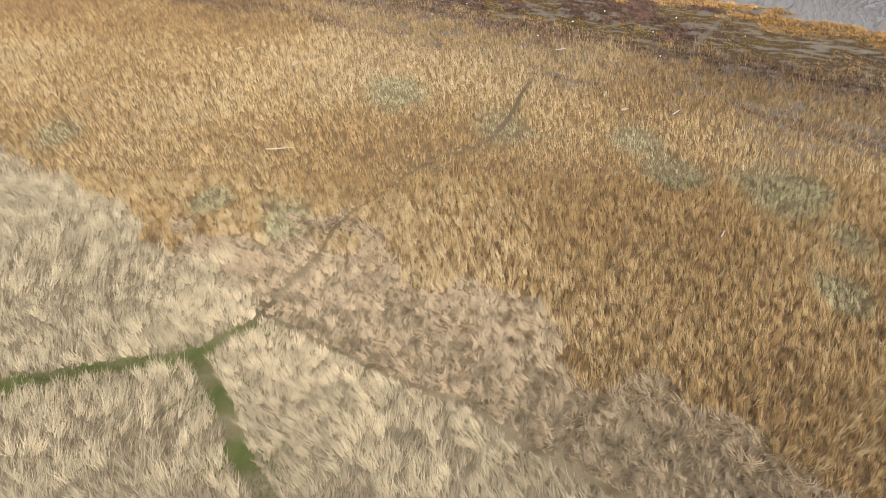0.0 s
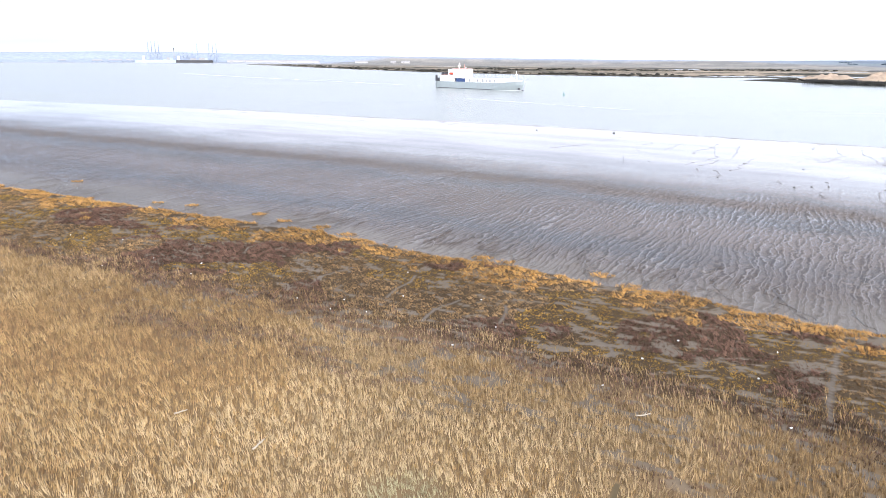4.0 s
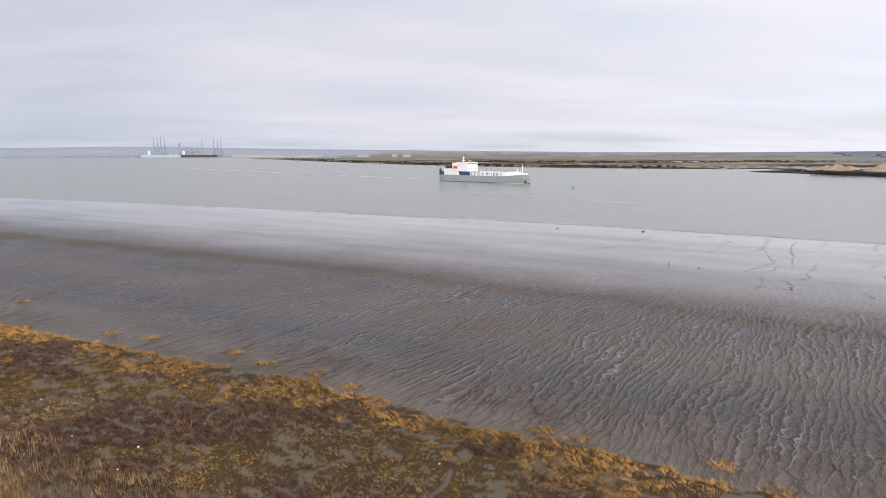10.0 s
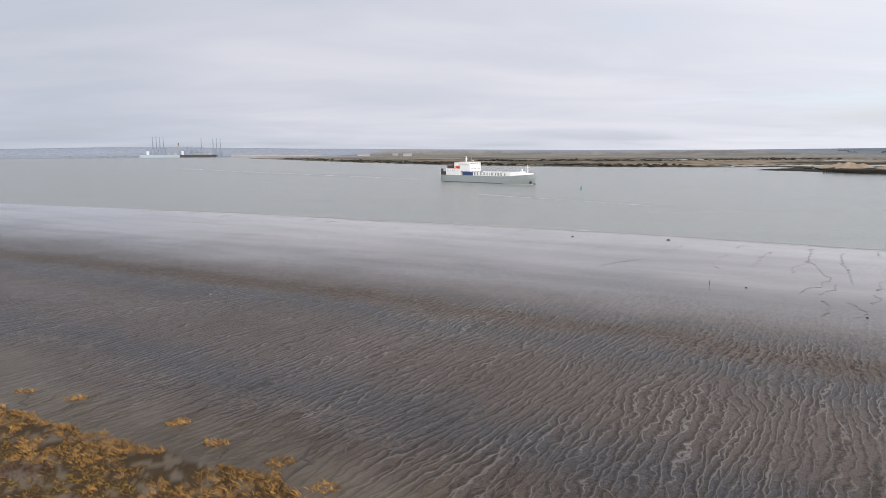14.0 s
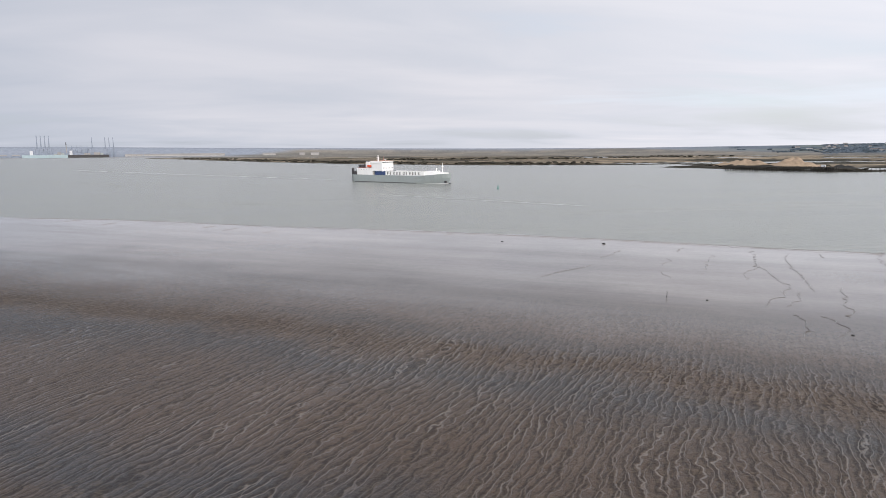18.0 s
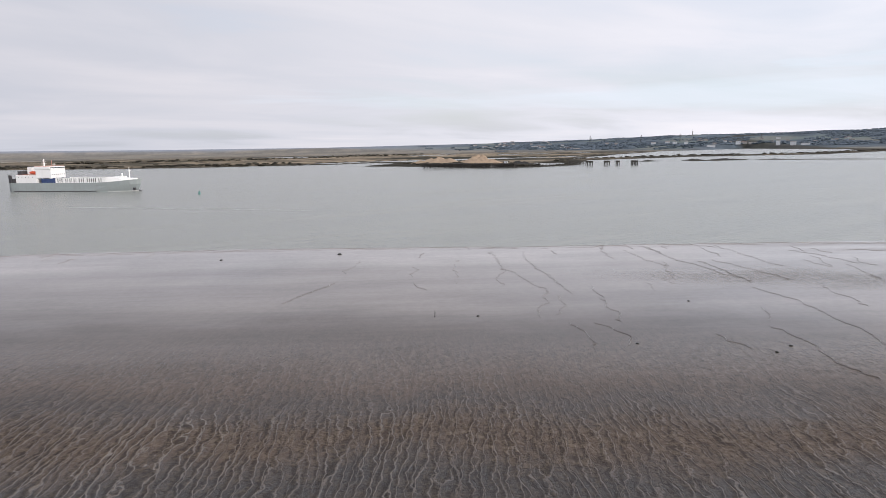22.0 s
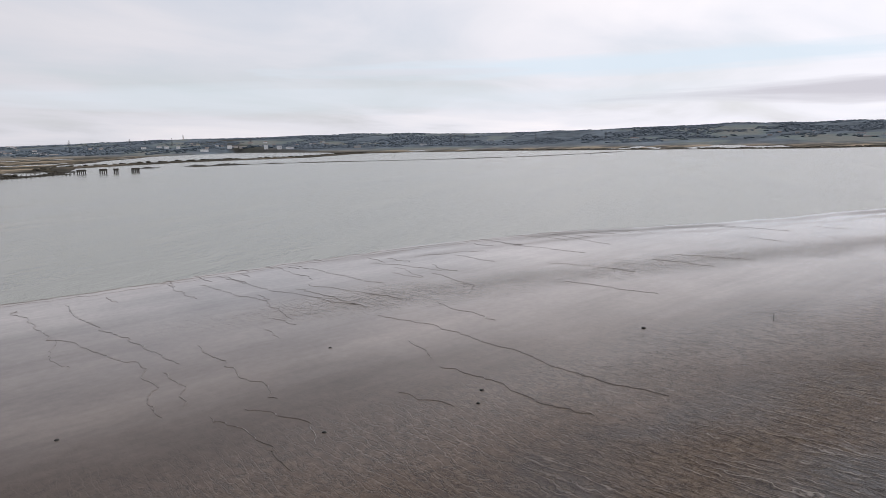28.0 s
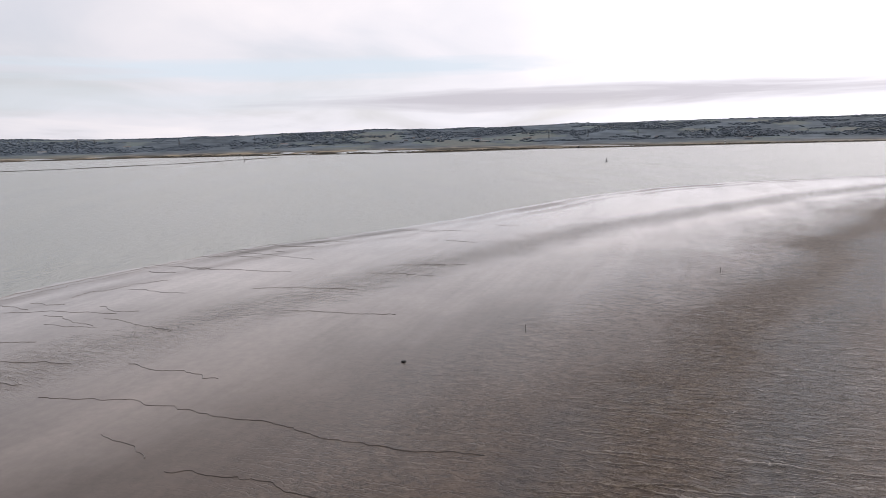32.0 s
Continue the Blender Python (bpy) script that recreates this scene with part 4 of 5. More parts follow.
    part("vent_post", rod(B(), (at(119), 4, 12), (at(119), 4, 17.5), 0.7, 0.7), WHITE, ship)
    # bow wave and wake foam
    bm = B()
    for s in (-1, 1):
        rod(bm, (at(141), s * 0.6, 0.1), (at(112), s * 10.4, 0.05), 0.5, 0.12, 6)
    part("bow_wave", bm, LITTER, ship, "thin white bow wave")


build_ship()


# ---------------------------------------------------------------- buoys and beacon
def build_buoy(x, y, mat, label, scale=1.0):
    b = thing("channel_buoy", pose(x, y, 0, 0, 0, 20) @ Matrix.Scale(scale, 4), label, "buoy", "channel buoys")
    part("float", loft(B(), [[(r * math.cos(a), r * math.sin(a), z) for a in np.linspace(0, 6.283, 15)[:-1]] for z, r in ((-0.6, 1.0), (-0.2, 1.5), (0.7, 1.55), (1.0, 1.3), (1.1, 0.8))]), mat, b, "", True)
    for k in range(4):
        a = math.pi / 4 + k * math.pi / 2
        part("leg", rod(B(), (1.0 * math.cos(a), 1.0 * math.sin(a), 1.0), (0.35 * math.cos(a), 0.35 * math.sin(a), 4.1), 0.12), mat, b)
    part("panel", loft(B(), [[(r * math.cos(a), r * math.sin(a), z) for a in np.linspace(0, 6.283, 9)[:-1]] for z, r in ((1.8, 0.78), (4.0, 0.36))]), mat, b)
    part("topmark", loft(B(), [[(r * math.cos(a), r * math.sin(a), z) for a in np.linspace(0, 6.283, 11)[:-1]] for z, r in ((4.9, 0.5), (5.7, 0.05))]), mat, b)
    part("lantern", rod(B(), (0, 0, 4.1), (0, 0, 4.9), 0.16), DARK, b)


build_buoy(140.8, 718.8, GREEN, "green conical channel buoy afloat in the river", 0.72)
build_buoy(1738, 305, DARK, "dark channel buoy afloat far out", 1.2)
build_buoy(1099, -316, DARK, "dark channel buoy with topmark afloat", 1.1)


def build_beacon():
    x, y, z = on_hill(120.2, -1.0, 2100)
    t = thing("shore_beacon", pose(x, y, z), "black and white banded beacon on the far shore", "beacon")
    for k in range(4):
        part("band", rod(B(), (0, 0, k * 4), (0, 0, k * 4 + 4), 2.0 - 0.2 * k, 1.8 - 0.2 * k, 10), (DARK, WHITE)[k % 2], t)
    part("lantern", rod(B(), (0, 0, 16), (0, 0, 19), 1.0, 0.6), DARK, t)
    x, y, z = on_hill(109.1, -1.06, 2000)
    h = thing("moored_barge", pose(x, y, max(z, 0.3), 0, 0, 20), "small dark barge lying at the far bank", "boat")
    part("hull", loft(B(), [[(px, -2.5 * w, 3), (px, 2.5 * w, 3), (px, 2 * w, -0.5), (px, -2 * w, -0.5)] for px, w in ((-9, 0.8), (-6, 1), (6, 1), (10, 0.3))]), DARK, h)
    part("cabin", box(B(), -6, -1, -1.8, 1.8, 3, 5.5, 0.2), DARK, h)


build_beacon()


# ---------------------------------------------------------------- derelict jetty
def build_jetty():
    """Deck on rows of timber piles along the shore, then a broken walkway to three mooring dolphins."""
    ax, ay, bx, by = 614, 1136, 722, 1008
    length = math.hypot(bx - ax, by - ay)
    j = thing("derelict_jetty", pose(ax, ay, 0, 0, 0, math.degrees(math.atan2(by - ay, bx - ax))), "long dark derelict timber jetty on piles", "jetty")
    rng = random.Random(4)
    pile = rod(B(), (0, 0, -3), (0, 0, 8.6), 0.6, 0.5, 7)
    first = part("pile", pile, TIMBER, j)
    for i in range(int(length / 5.2) + 1):
        for row in (0, 7, 14):
            if i == 0 and row == 0:
                continue
            p = new("pile", first.data)
            p.parent = j
            p.matrix_local = pose(i * 5.2 + rng.uniform(-0.5, 0.5), row, rng.uniform(-0.8, 0.9), rng.uniform(-3, 3), rng.uniform(-3, 3), 0)
    for i in range(int(length / 10.4)):
        if rng.random() < 0.12:
            continue
        part("deck_bay", box(B(), i * 10.4, i * 10.4 + 10.0, -0.8, 14.8, 6.4 + rng.uniform(-0.15, 0.15), 7.8, 0.1), TIMBER, j)
    for row in (-0.7, 14.7):
        part("fender_beam", box(B(), 0, length, row - 0.3, row + 0.3, 4.6, 5.4, 0.05), TIMBER, j)
    c = thing("jetty_cabin", pose(714, 1026, 7.8, 0, 0, -50), "small white cabin at the jetty end", "cabin")
    part("wall", box(B(), -3, 3, -2, 2, 0, 3.2, 0.1), SHED, c)
    part("roof", box(B(), -3.3, 3.3, -2.3, 2.3, 3.25, 3.6, 0.1), CONCRETE, c)
    # walkway
    wx, wy, ex, ey = 726, 1008, 862, 991
    run = math.hypot(ex - wx, ey - wy)
    wk = thing("walkway", pose(wx, wy, 0, 0, 0, math.degrees(math.atan2(ey - wy, ex - wx))), "broken rusty walkway on thin piles", "walkway")
    for i in range(int(run / 7) + 1):
        for yy in (-1.2, 1.2):
            part("pile", rod(B(), (i * 7, yy, -3), (i * 7 + rng.uniform(-0.4, 0.4), yy, 6.3 + rng.uniform(-1.5, 0.5)), 0.35, 0.3, 6), TIMBER, wk)
    for a, b in ((0, 34), (56, 76), (92, run)):
        part("span", box(B(), a, b, -1.4, 1.4, 6.0, 6.6, 0.05), TIMBER, wk)
    for x, y, w, parts in ((870, 989, 13, 5), (893, 969, 11, 4), (907, 957, 7, 3), (929, 939, 12, 5)):
        d = thing("mooring_dolphin", pose(x, y, 0, 0, 0, -40), "dark concrete mooring dolphin on stout piles", "dolphin", "mooring dolphins")
        part("cap", box(B(), -w / 2, w / 2, -4.5, 4.5, 5.4, 8.2, 0.2), TIMBER, d)
        for i in range(parts):
            px = -w / 2 + 1 + i * (w - 2) / max(parts - 1, 1)
            for yy in (-3.2, 3.2):
                part("pile", rod(B(), (px * 1.08 + yy * 0.05, yy * 1.1, -3), (px, yy, 5.6), 0.62, 0.55, 8), TIMBER, d)
        if w == 11:
            part("lamp_post", rod(B(), (0, 0, 8.2), (0, 0, 14.0), 0.2, 0.15), DARK, d)


build_jetty()


# ---------------------------------------------------------------- sand heaps and shoals
def build_heap(name, x, y, turn, rx, ry, h, mat, label, category, seed, z=None):
    n, m = 44, 14
    bm = B()
    rows = []
    for i in range(m + 1):
        f = i / m
        row = []
        for k in range(n):
            a = 2 * math.pi * k / n
            wob = 1 + 0.35 * (noise.noise(Vector((math.cos(a) * 1.3, math.sin(a) * 1.3, seed))))
            p = Vector((rx * f * math.cos(a) * wob, ry * f * math.sin(a) * wob, 0))
            p.z = h * (1 - f) ** 0.8 * (1 + 0.5 * noise.noise(Vector((p.x * 0.06, p.y * 0.06, seed + 3))) + 0.45 * noise.noise(Vector((p.x * 0.17, p.y * 0.17, seed + 9)))) - 0.5 * f
            row.append(bm.verts.new(p))
        rows.append(row)
    for a, b in zip(rows, rows[1:]):
        for k in range(n):
            if a is rows[0]:
                continue
            bm.faces.new((a[k], b[k], b[(k + 1) % n], a[(k + 1) % n]))
    bm.faces.new(rows[1])
    bmesh.ops.recalc_face_normals(bm, faces=bm.faces)
    return lone(name, bm, mat, pose(x, y, ground_at(x, y) if z is None else z, 0, 0, turn), label, category, smooth=True)


build_heap("sand_mound", 745, 1290, -40, 56, 28, 13, SAND, "broad pale orange sand heap behind the jetty", "sand heap", 1.0)
build_heap("sand_mound", 800, 1230, -40, 44, 26, 15, SAND, "steep pale sand heap beside the jetty", "sand heap", 2.0)
build_heap("spoil_heap", 800, 1095, -45, 44, 16, 9, STONE, "low dark overgrown spoil heap beside the jetty", "spoil heap", 7.0)
build_heap("rock_shoal", 1215, 1040, -30, 32, 10, 3.2, STONE, "low dark rocky shoal awash in the river", "rocks", 3.0, 0.0)
build_heap("rock_shoal", 1262, 1000, -45, 42, 10, 3.8, STONE, "low dark rocky shoal awash in the river", "rocks", 4.0, 0.0)
build_heap("rock_shoal", 1330, 930, -50, 30, 7, 2.2, STONE, "low dark rocky shoal awash in the river", "rocks", 5.0, 0.0)
build_heap("rock_shoal", 1120, 1075, -10, 28, 9, 3.2, STONE, "low dark rocky shoal awash in the river", "rocks", 6.0, 0.0)


# ---------------------------------------------------------------- container port
def build_crane(bearing, r, boom_up, scale=1.0):
    x, y = r * math.sin(radians(bearing)), 60 + r * math.cos(radians(bearing))
    c = thing("quay_crane", pose(x, y, max(ground_at(x, y), 2.0), 0, 0, -bearing + 90) @ Matrix.Scale(scale, 4), "tall blue-grey ship-to-shore crane with raised boom" if boom_up else "blue-grey ship-to-shore crane with lowered boom", "crane", "quay cranes")
    for px in (-12, 12):
        for py in (-9, 9):
            part("leg", box(B(), px - 1.7, px + 1.7, py - 1.7, py + 1.7, 0, 48), CRANE, c)
    for py in (-9, 9):
        part("portal_beam", box(B(), -12, 12, py - 1, py + 1, 16, 19), CRANE, c)
        part("brace", rod(B(), (-12, py, 19), (12, py, 46), 0.8), CRANE, c)
    part("girder", box(B(), -32, 16, -3, 3, 46, 50), CRANE, c)
    part("machinery_house", box(B(), -26, -12, -4.5, 4.5, 50, 57, 0.3), CRANE, c)
    part("apex_frame", rod(B(), (4, 0, 50), (10, 0, 76), 1.3, 0.9), CRANE, c)
    if boom_up:
        part("boom", rod(B(), (16, 0, 49), (27, 0, 120), 2.6, 1.8, 6), CRANE, c)
        part("stay", rod(B(), (10, 0, 76), (22.5, 0, 92), 0.5), CRANE, c)
    else:
        part("boom", box(B(), 16, 78, -2, 2, 46.5, 49.5), CRANE, c)
        part("stay", rod(B(), (10, 0, 76), (60, 0, 50), 0.5), CRANE, c)


for bearing in (-22.67, -22.42, -22.17, -21.92):
    build_crane(bearing, 4480, True)
for bearing in (-19.17, -18.30, -18.03, -17.76):
    build_crane(bearing, 4500, True, 0.92)
for bearing in (-20.5, -20.2, -19.9, -19.5):
    build_crane(bearing, 4560, False, 0.7)


def build_box_ship(bearing, r, length, mat, top_mat, label):
    x, y = r * math.sin(radians(bearing)), 60 + r * math.cos(radians(bearing))
    s = thing("container_ship", pose(x, y, 0, 0, 0, -bearing), label, "ship", "ships at the port")
    h = length / 2
    part("hull", loft(B(), [[(px, -16 * w, 15), (px, 16 * w, 15), (px, 14 * w, -2), (px, -14 * w, -2)] for px, w in ((-h, 0.8), (-h * 0.9, 1), (h * 0.8, 1), (h, 0.1))]), mat, s)
    part("bridge", box(B(), -h * 0.7, -h * 0.58, -14, 14, 15, 38, 0.5), SHED, s)
    rng = random.Random(int(r + length))
    for k in range(9):
        px = -h * 0.5 + k * h * 0.14
        part("container_stack", box(B(), px, px + h * 0.125, -14, 14, 15, 17 + rng.choice((4, 8, 11, 13)), 0.2), rng.choice((CRANE, HULL, CONCRETE, top_mat)), s)


TEAL = painted("pale_teal_hull_paint", (0.33, 0.42, 0.45), 0.5, 0.02, 0.1)
build_box_ship(-22.0, 4340, 250, TEAL, CRANE, "pale blue container ship berthed under the cranes")
build_box_ship(-19.6, 4340, 230, DARK, CRANE, "dark-hulled container ship berthed at the port")


def build_shed(bearing, rise, width, depth, h, mat, roof, label, r=None, group="far buildings"):
    if r is None:
        x, y, z = on_hill(bearing, rise)
    else:
        x, y = r * math.sin(radians(bearing)), 60 + r * math.cos(radians(bearing))
        z = max(ground_at(x, y), 1.0)
    s = thing("building", pose(x, y, z - 1.0, 0, 0, -bearing), label, "building", group)
    part("wall", box(B(), -width / 2, width / 2, -depth / 2, depth / 2, 0, h + 1), mat, s)
    ov = 0.5
    bm = B()
    loft(bm, [[(px, -depth / 2 - ov, h + 1.02), (px, depth / 2 + ov, h + 1.02), (px, 0, h + 1 + depth * 0.16)] for px in (-width / 2 - ov, width / 2 + ov)])
    part("roof", bm, roof, s)
    for k in range(max(2, min(7, int(width / 9)))):
        px = -width / 2 + (k + 0.5) * width / max(2, min(7, int(width / 9)))
        part("window", box(B(), px - 0.7, px + 0.7, -depth / 2 - 0.12, -depth / 2 + 0.1, 1 + h * 0.45, 1 + h * 0.62), GLASS, s)


for bearing, width in ((-26.2, 90), (-25.0, 120), (-24.0, 60), (-16.4, 160), (-15.0, 190), (-13.6, 260), (-12.2, 240), (-11.1, 150), (-10.2, 90), (-6.5, 130), (-3.9, 60), (-2.9, 90), (-28.5, 60)):
    build_shed(bearing, 0, width * 0.6, 40, 8, BRICK if bearing > -17 else CRANE, CONCRETE, "long pale warehouse at the distant port", 4500)
town_rng = random.Random(11)
for bearing, rise, width, h in ((35.2, -0.28, 50, 9), (36.2, -0.24, 40, 8), (36.9, -0.26, 70, 9), (39.2, -0.33, 60, 9), (39.8, -0.36, 60, 8), (41.6, -0.42, 80, 8), (41.9, -0.49, 50, 8), (42.5, -0.53, 60, 8), (44.9, -0.18, 30, 12), (45.6, -0.22, 28, 14),
                                (48.4, -0.21, 40, 12), (50.0, -0.20, 36, 14), (50.8, -0.25, 28, 18), (52.6, -0.50, 60, 14), (54.5, -0.40, 36, 24), (54.9, -0.44, 50, 14), (55.5, -0.46, 60, 12), (57.2, -0.41, 30, 30), (58.2, -0.43, 40, 24), (59.0, -0.42, 60, 12),
                                (61.9, -0.15, 40, 9), (64.3, -0.44, 60, 12), (69.6, -0.36, 60, 9), (75.1, -0.13, 60, 8), (86.4, -0.17, 70, 8), (101.8, -0.14, 70, 9), (102.3, -0.32, 80, 9), (122.3, -0.5, 60, 8)):
    tall = h > 20
    build_shed(bearing, rise, width * 0.6, 12, h * 0.62, SHED if town_rng.random() < 0.55 or tall else BRICK, CONCRETE if tall or town_rng.random() < 0.5 else ROOF, "pale block standing among far trees" if tall else "low pale building among far trees")
for k in range(46):
    b = town_rng.choice((town_rng.uniform(34, 43), town_rng.uniform(49, 62), town_rng.uniform(92, 100), town_rng.uniform(100, 128)))
    build_shed(b, town_rng.uniform(-0.3, 0.12), town_rng.uniform(12, 26), 10, town_rng.uniform(5, 7), BRICK if k % 3 else SHED, ROOF, "small house on the far hillside")


def build_pylon(bearing, rise, h=42):
    x, y, z = on_hill(bearing, rise)
    p = thing("pylon", pose(x, y, z - 1, 0, 0, -bearing + 15), "grey lattice electricity pylon on far land", "pylon", "pylons")
    for sx in (-1, 1):
        for sy in (-1, 1):
            part("leg", rod(B(), (sx * 4, sy * 4, 0), (sx * 0.6, sy * 0.6, h), 0.35, 0.25, 5), DARK, p)
    for zz, w in ((h * 0.62, 8), (h * 0.76, 6.5), (h * 0.9, 5)):
        part("crossarm", box(B(), -w, w, -0.35, 0.35, zz, zz + 0.8), DARK, p)
    for k in range(4):
        z0, z1 = h * k / 5, h * (k + 1) / 5
        w0, w1 = 4 - 3.4 * k / 5, 4 - 3.4 * (k + 1) / 5
        bm = B()
        rod(bm, (-w0, -w0, z0), (w1, -w1, z1), 0.18, 0.18, 4)
        rod(bm, (w0, -w0, z0), (-w1, -w1, z1), 0.18, 0.18, 4)
        part("brace", bm, DARK, p)


for bearing, rise in ((43.6, -0.05), (47.5, -0.05), (50.4, -0.05), (56.1, -0.12), (71.9, -0.1), (73.0, -0.1), (78.7, -0.1), (84.2, -0.1), (91.0, -0.15), (107.5, -0.2), (110.6, -0.1), (114.4, -0.15), (119.3, -0.2), (121.7, -0.15)):
    build_pylon(bearing, rise)


def build_mast():
    x, y, z = on_hill(51.3, 0.40)
    m = thing("radio_mast", pose(x, y, z - 1), "tall concrete radio tower on the far ridge", "tower")
    part("shaft", rod(B(), (0, 0, 0), (0, 0, 28), 3.2, 2.4, 10), CONCRETE, m)
    part("antenna", rod(B(), (0, 0, 28), (0, 0, 36), 0.6, 0.3, 6), DARK, m)
    x, y = 4560 * math.sin(radians(-20.85)), 60 + 4560 * math.cos(radians(-20.85))
    c = thing("chimney", pose(x, y, max(ground_at(x, y), 1)), "dark tall chimney standing beside the port cranes", "chimney")
    part("stack", rod(B(), (0, 0, 0), (0, 0, 56), 3, 2.4, 10), CONCRETE, c)
    part("stack_top", rod(B(), (0, 0, 56), (0, 0, 72), 2.4, 2.3, 10), DARK, c)


build_mast()


# ---------------------------------------------------------------- far woods and scrub
def clumps(name, places, sizes, colours, label, seed):
    """Ragged low tree and scrub crowns, many in one mesh."""
    rng = np.random.default_rng(seed)
    base = bmesh.new()
    bmesh.ops.create_icosphere(base, subdivisions=1, radius=1.0)
    bv = np.array([v.co[:] for v in base.verts])
    bf = np.array([[v.index for v in f.verts] for f in base.faces])
    base.free()
    n, k = len(places), len(bv)
    v = bv[None] * rng.uniform(0.55, 1.25, (n, k, 1))
    v = v * np.asarray(sizes)[:, None, :]
    v[:, :, 2] += np.asarray(sizes)[:, None, 2] * 0.6
    v = v + np.asarray(places)[:, None, :]
    f = bf[None] + (np.arange(n) * k)[:, None, None]
    me = raw_mesh(name, v.reshape(-1, 3), f.reshape(-1, 3), FAR)
    add_attr(me, "col", np.repeat(np.asarray(colours), k, 0), "C")
    return tagged(new(name, me), label, "trees", kind="stuff")


def build_woods():
    rng = np.random.default_rng(9)
    spots, sizes, cols = [], [], []
    for b0, b1, e0, e1, count, size in ((33, 43, -0.50, -0.25, 260, 9), (40, 52, -0.62, -0.25, 380, 9), (51, 70, -0.35, -0.10, 260, 9), (74, 100, -0.30, -0.05, 320, 7),
                                     (76, 132, 0.0, 0.35, 300, 6), (100, 132, -0.35, -0.1, 320, 8), (30, 44, -0.32, -0.12, 160, 8)):
        for _ in range(count // 8):
            b, e = rng.uniform(b0, b1), rng.uniform(e0, e1)
            x, y, z = on_hill(b, e)
            row = rng.uniform(0, 3.14)
            for k in range(8):
                px, py = x + math.cos(row) * (k - 4) * size * 1.3 + rng.normal(0, size * 0.4), y + math.sin(row) * (k - 4) * size * 0.6 + rng.normal(0, size * 0.4)
                s = 0.62 * size * rng.uniform(0.5, 1.1)
                spots.append((px, py, 0))
                sizes.append((s * 1.7, s * 1.7, s * 0.8))
                # crown colour carries painted distance haze, bluer and paler than foliage
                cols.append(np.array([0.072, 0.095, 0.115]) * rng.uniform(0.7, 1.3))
    # closed woods on the hillsides and along the crest
    wb, wr = rng.uniform(36, 136, 60000), rng.uniform(3500, 4690, 60000)
    wx, wy = wr * np.sin(np.radians(wb)), 60 + wr * np.cos(np.radians(wb))
    cover = fbm(wx * 0.6, wy * 0.6, 150, 3, 131) + 0.10 * sstep(4350, 4650, wr) + 0.10 * np.exp(-((wb - 66) / 5) ** 2) + 0.08 * np.exp(-((wb - 40) / 5) ** 2)
    pick = np.flatnonzero(cover > 0.56)[:16000]
    ws = rng.uniform(2.4, 5.0, len(pick))
    spots = np.concatenate([np.array(spots), np.stack([wx[pick], wy[pick], 0 * ws], 1)])
    sizes = np.concatenate([np.array(sizes), np.stack([ws * 2.2, ws * 2.2, ws * 0.55], 1)])
    # same haze put into these crowns, close to the hill colour
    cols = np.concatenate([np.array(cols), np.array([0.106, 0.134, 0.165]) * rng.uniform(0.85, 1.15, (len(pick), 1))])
    spots[:, 2] = height(spots[:, 0], spots[:, 1])
    clumps("far_woodland", spots, sizes, cols, "far woods and hedgerows, coloured bluish and pale for haze", 10)
    spots, sizes, cols = [], [], []
    for line, spread, count, size in ((ISLAND[1:8], 60, 520, 3.0), ([(690, 1366), (645, 1180), (690, 1085), (760, 1010), (880, 1060)], 30, 260, 2.6), ([(660, 1170), (740, 1060), (830, 1060), (930, 1090)], 40, 330, 3.6), ([(700, 1290), (780, 1230), (860, 1170)], 26, 160, 3.6), (BANK, 14, 200, 2.6),
                                    ([(2500, 700), (2330, 100), (2190, -250), (2330, -600), (2240, -1280), (2140, -1790)], 40, 700, 1.9), ([(100, 2300), (500, 2200), (1000, 2300), (1500, 2600)], 150, 260, 3.5)):
        pts = np.array(line, float)
        for _ in range(count):
            k = rng.integers(0, len(pts) - 1)
            p = pts[k] + (pts[k + 1] - pts[k]) * rng.random()
            d = pts[k + 1] - pts[k]
            nrm = np.array([-d[1], d[0]]) / np.hypot(*d)
            q = p + nrm * abs(rng.normal(0, spread)) + nrm * 8
            s = size * rng.uniform(0.5, 1.3)
            spots.append((q[0], q[1], 0))
            sizes.append((s * 2.2, s * 2.2, s * 0.7))
            cols.append(np.array([0.040, 0.036, 0.026]) * rng.uniform(0.5, 1.4))
    spots = np.array(spots)
    spots[:, 2] = height(spots[:, 0], spots[:, 1])
    ok = spots[:, 2] > 0.6
    clumps("shore_scrub", spots[ok], np.array(sizes)[ok], np.array(cols)[ok], "low dark scrub along the far shores", 12)


build_woods()


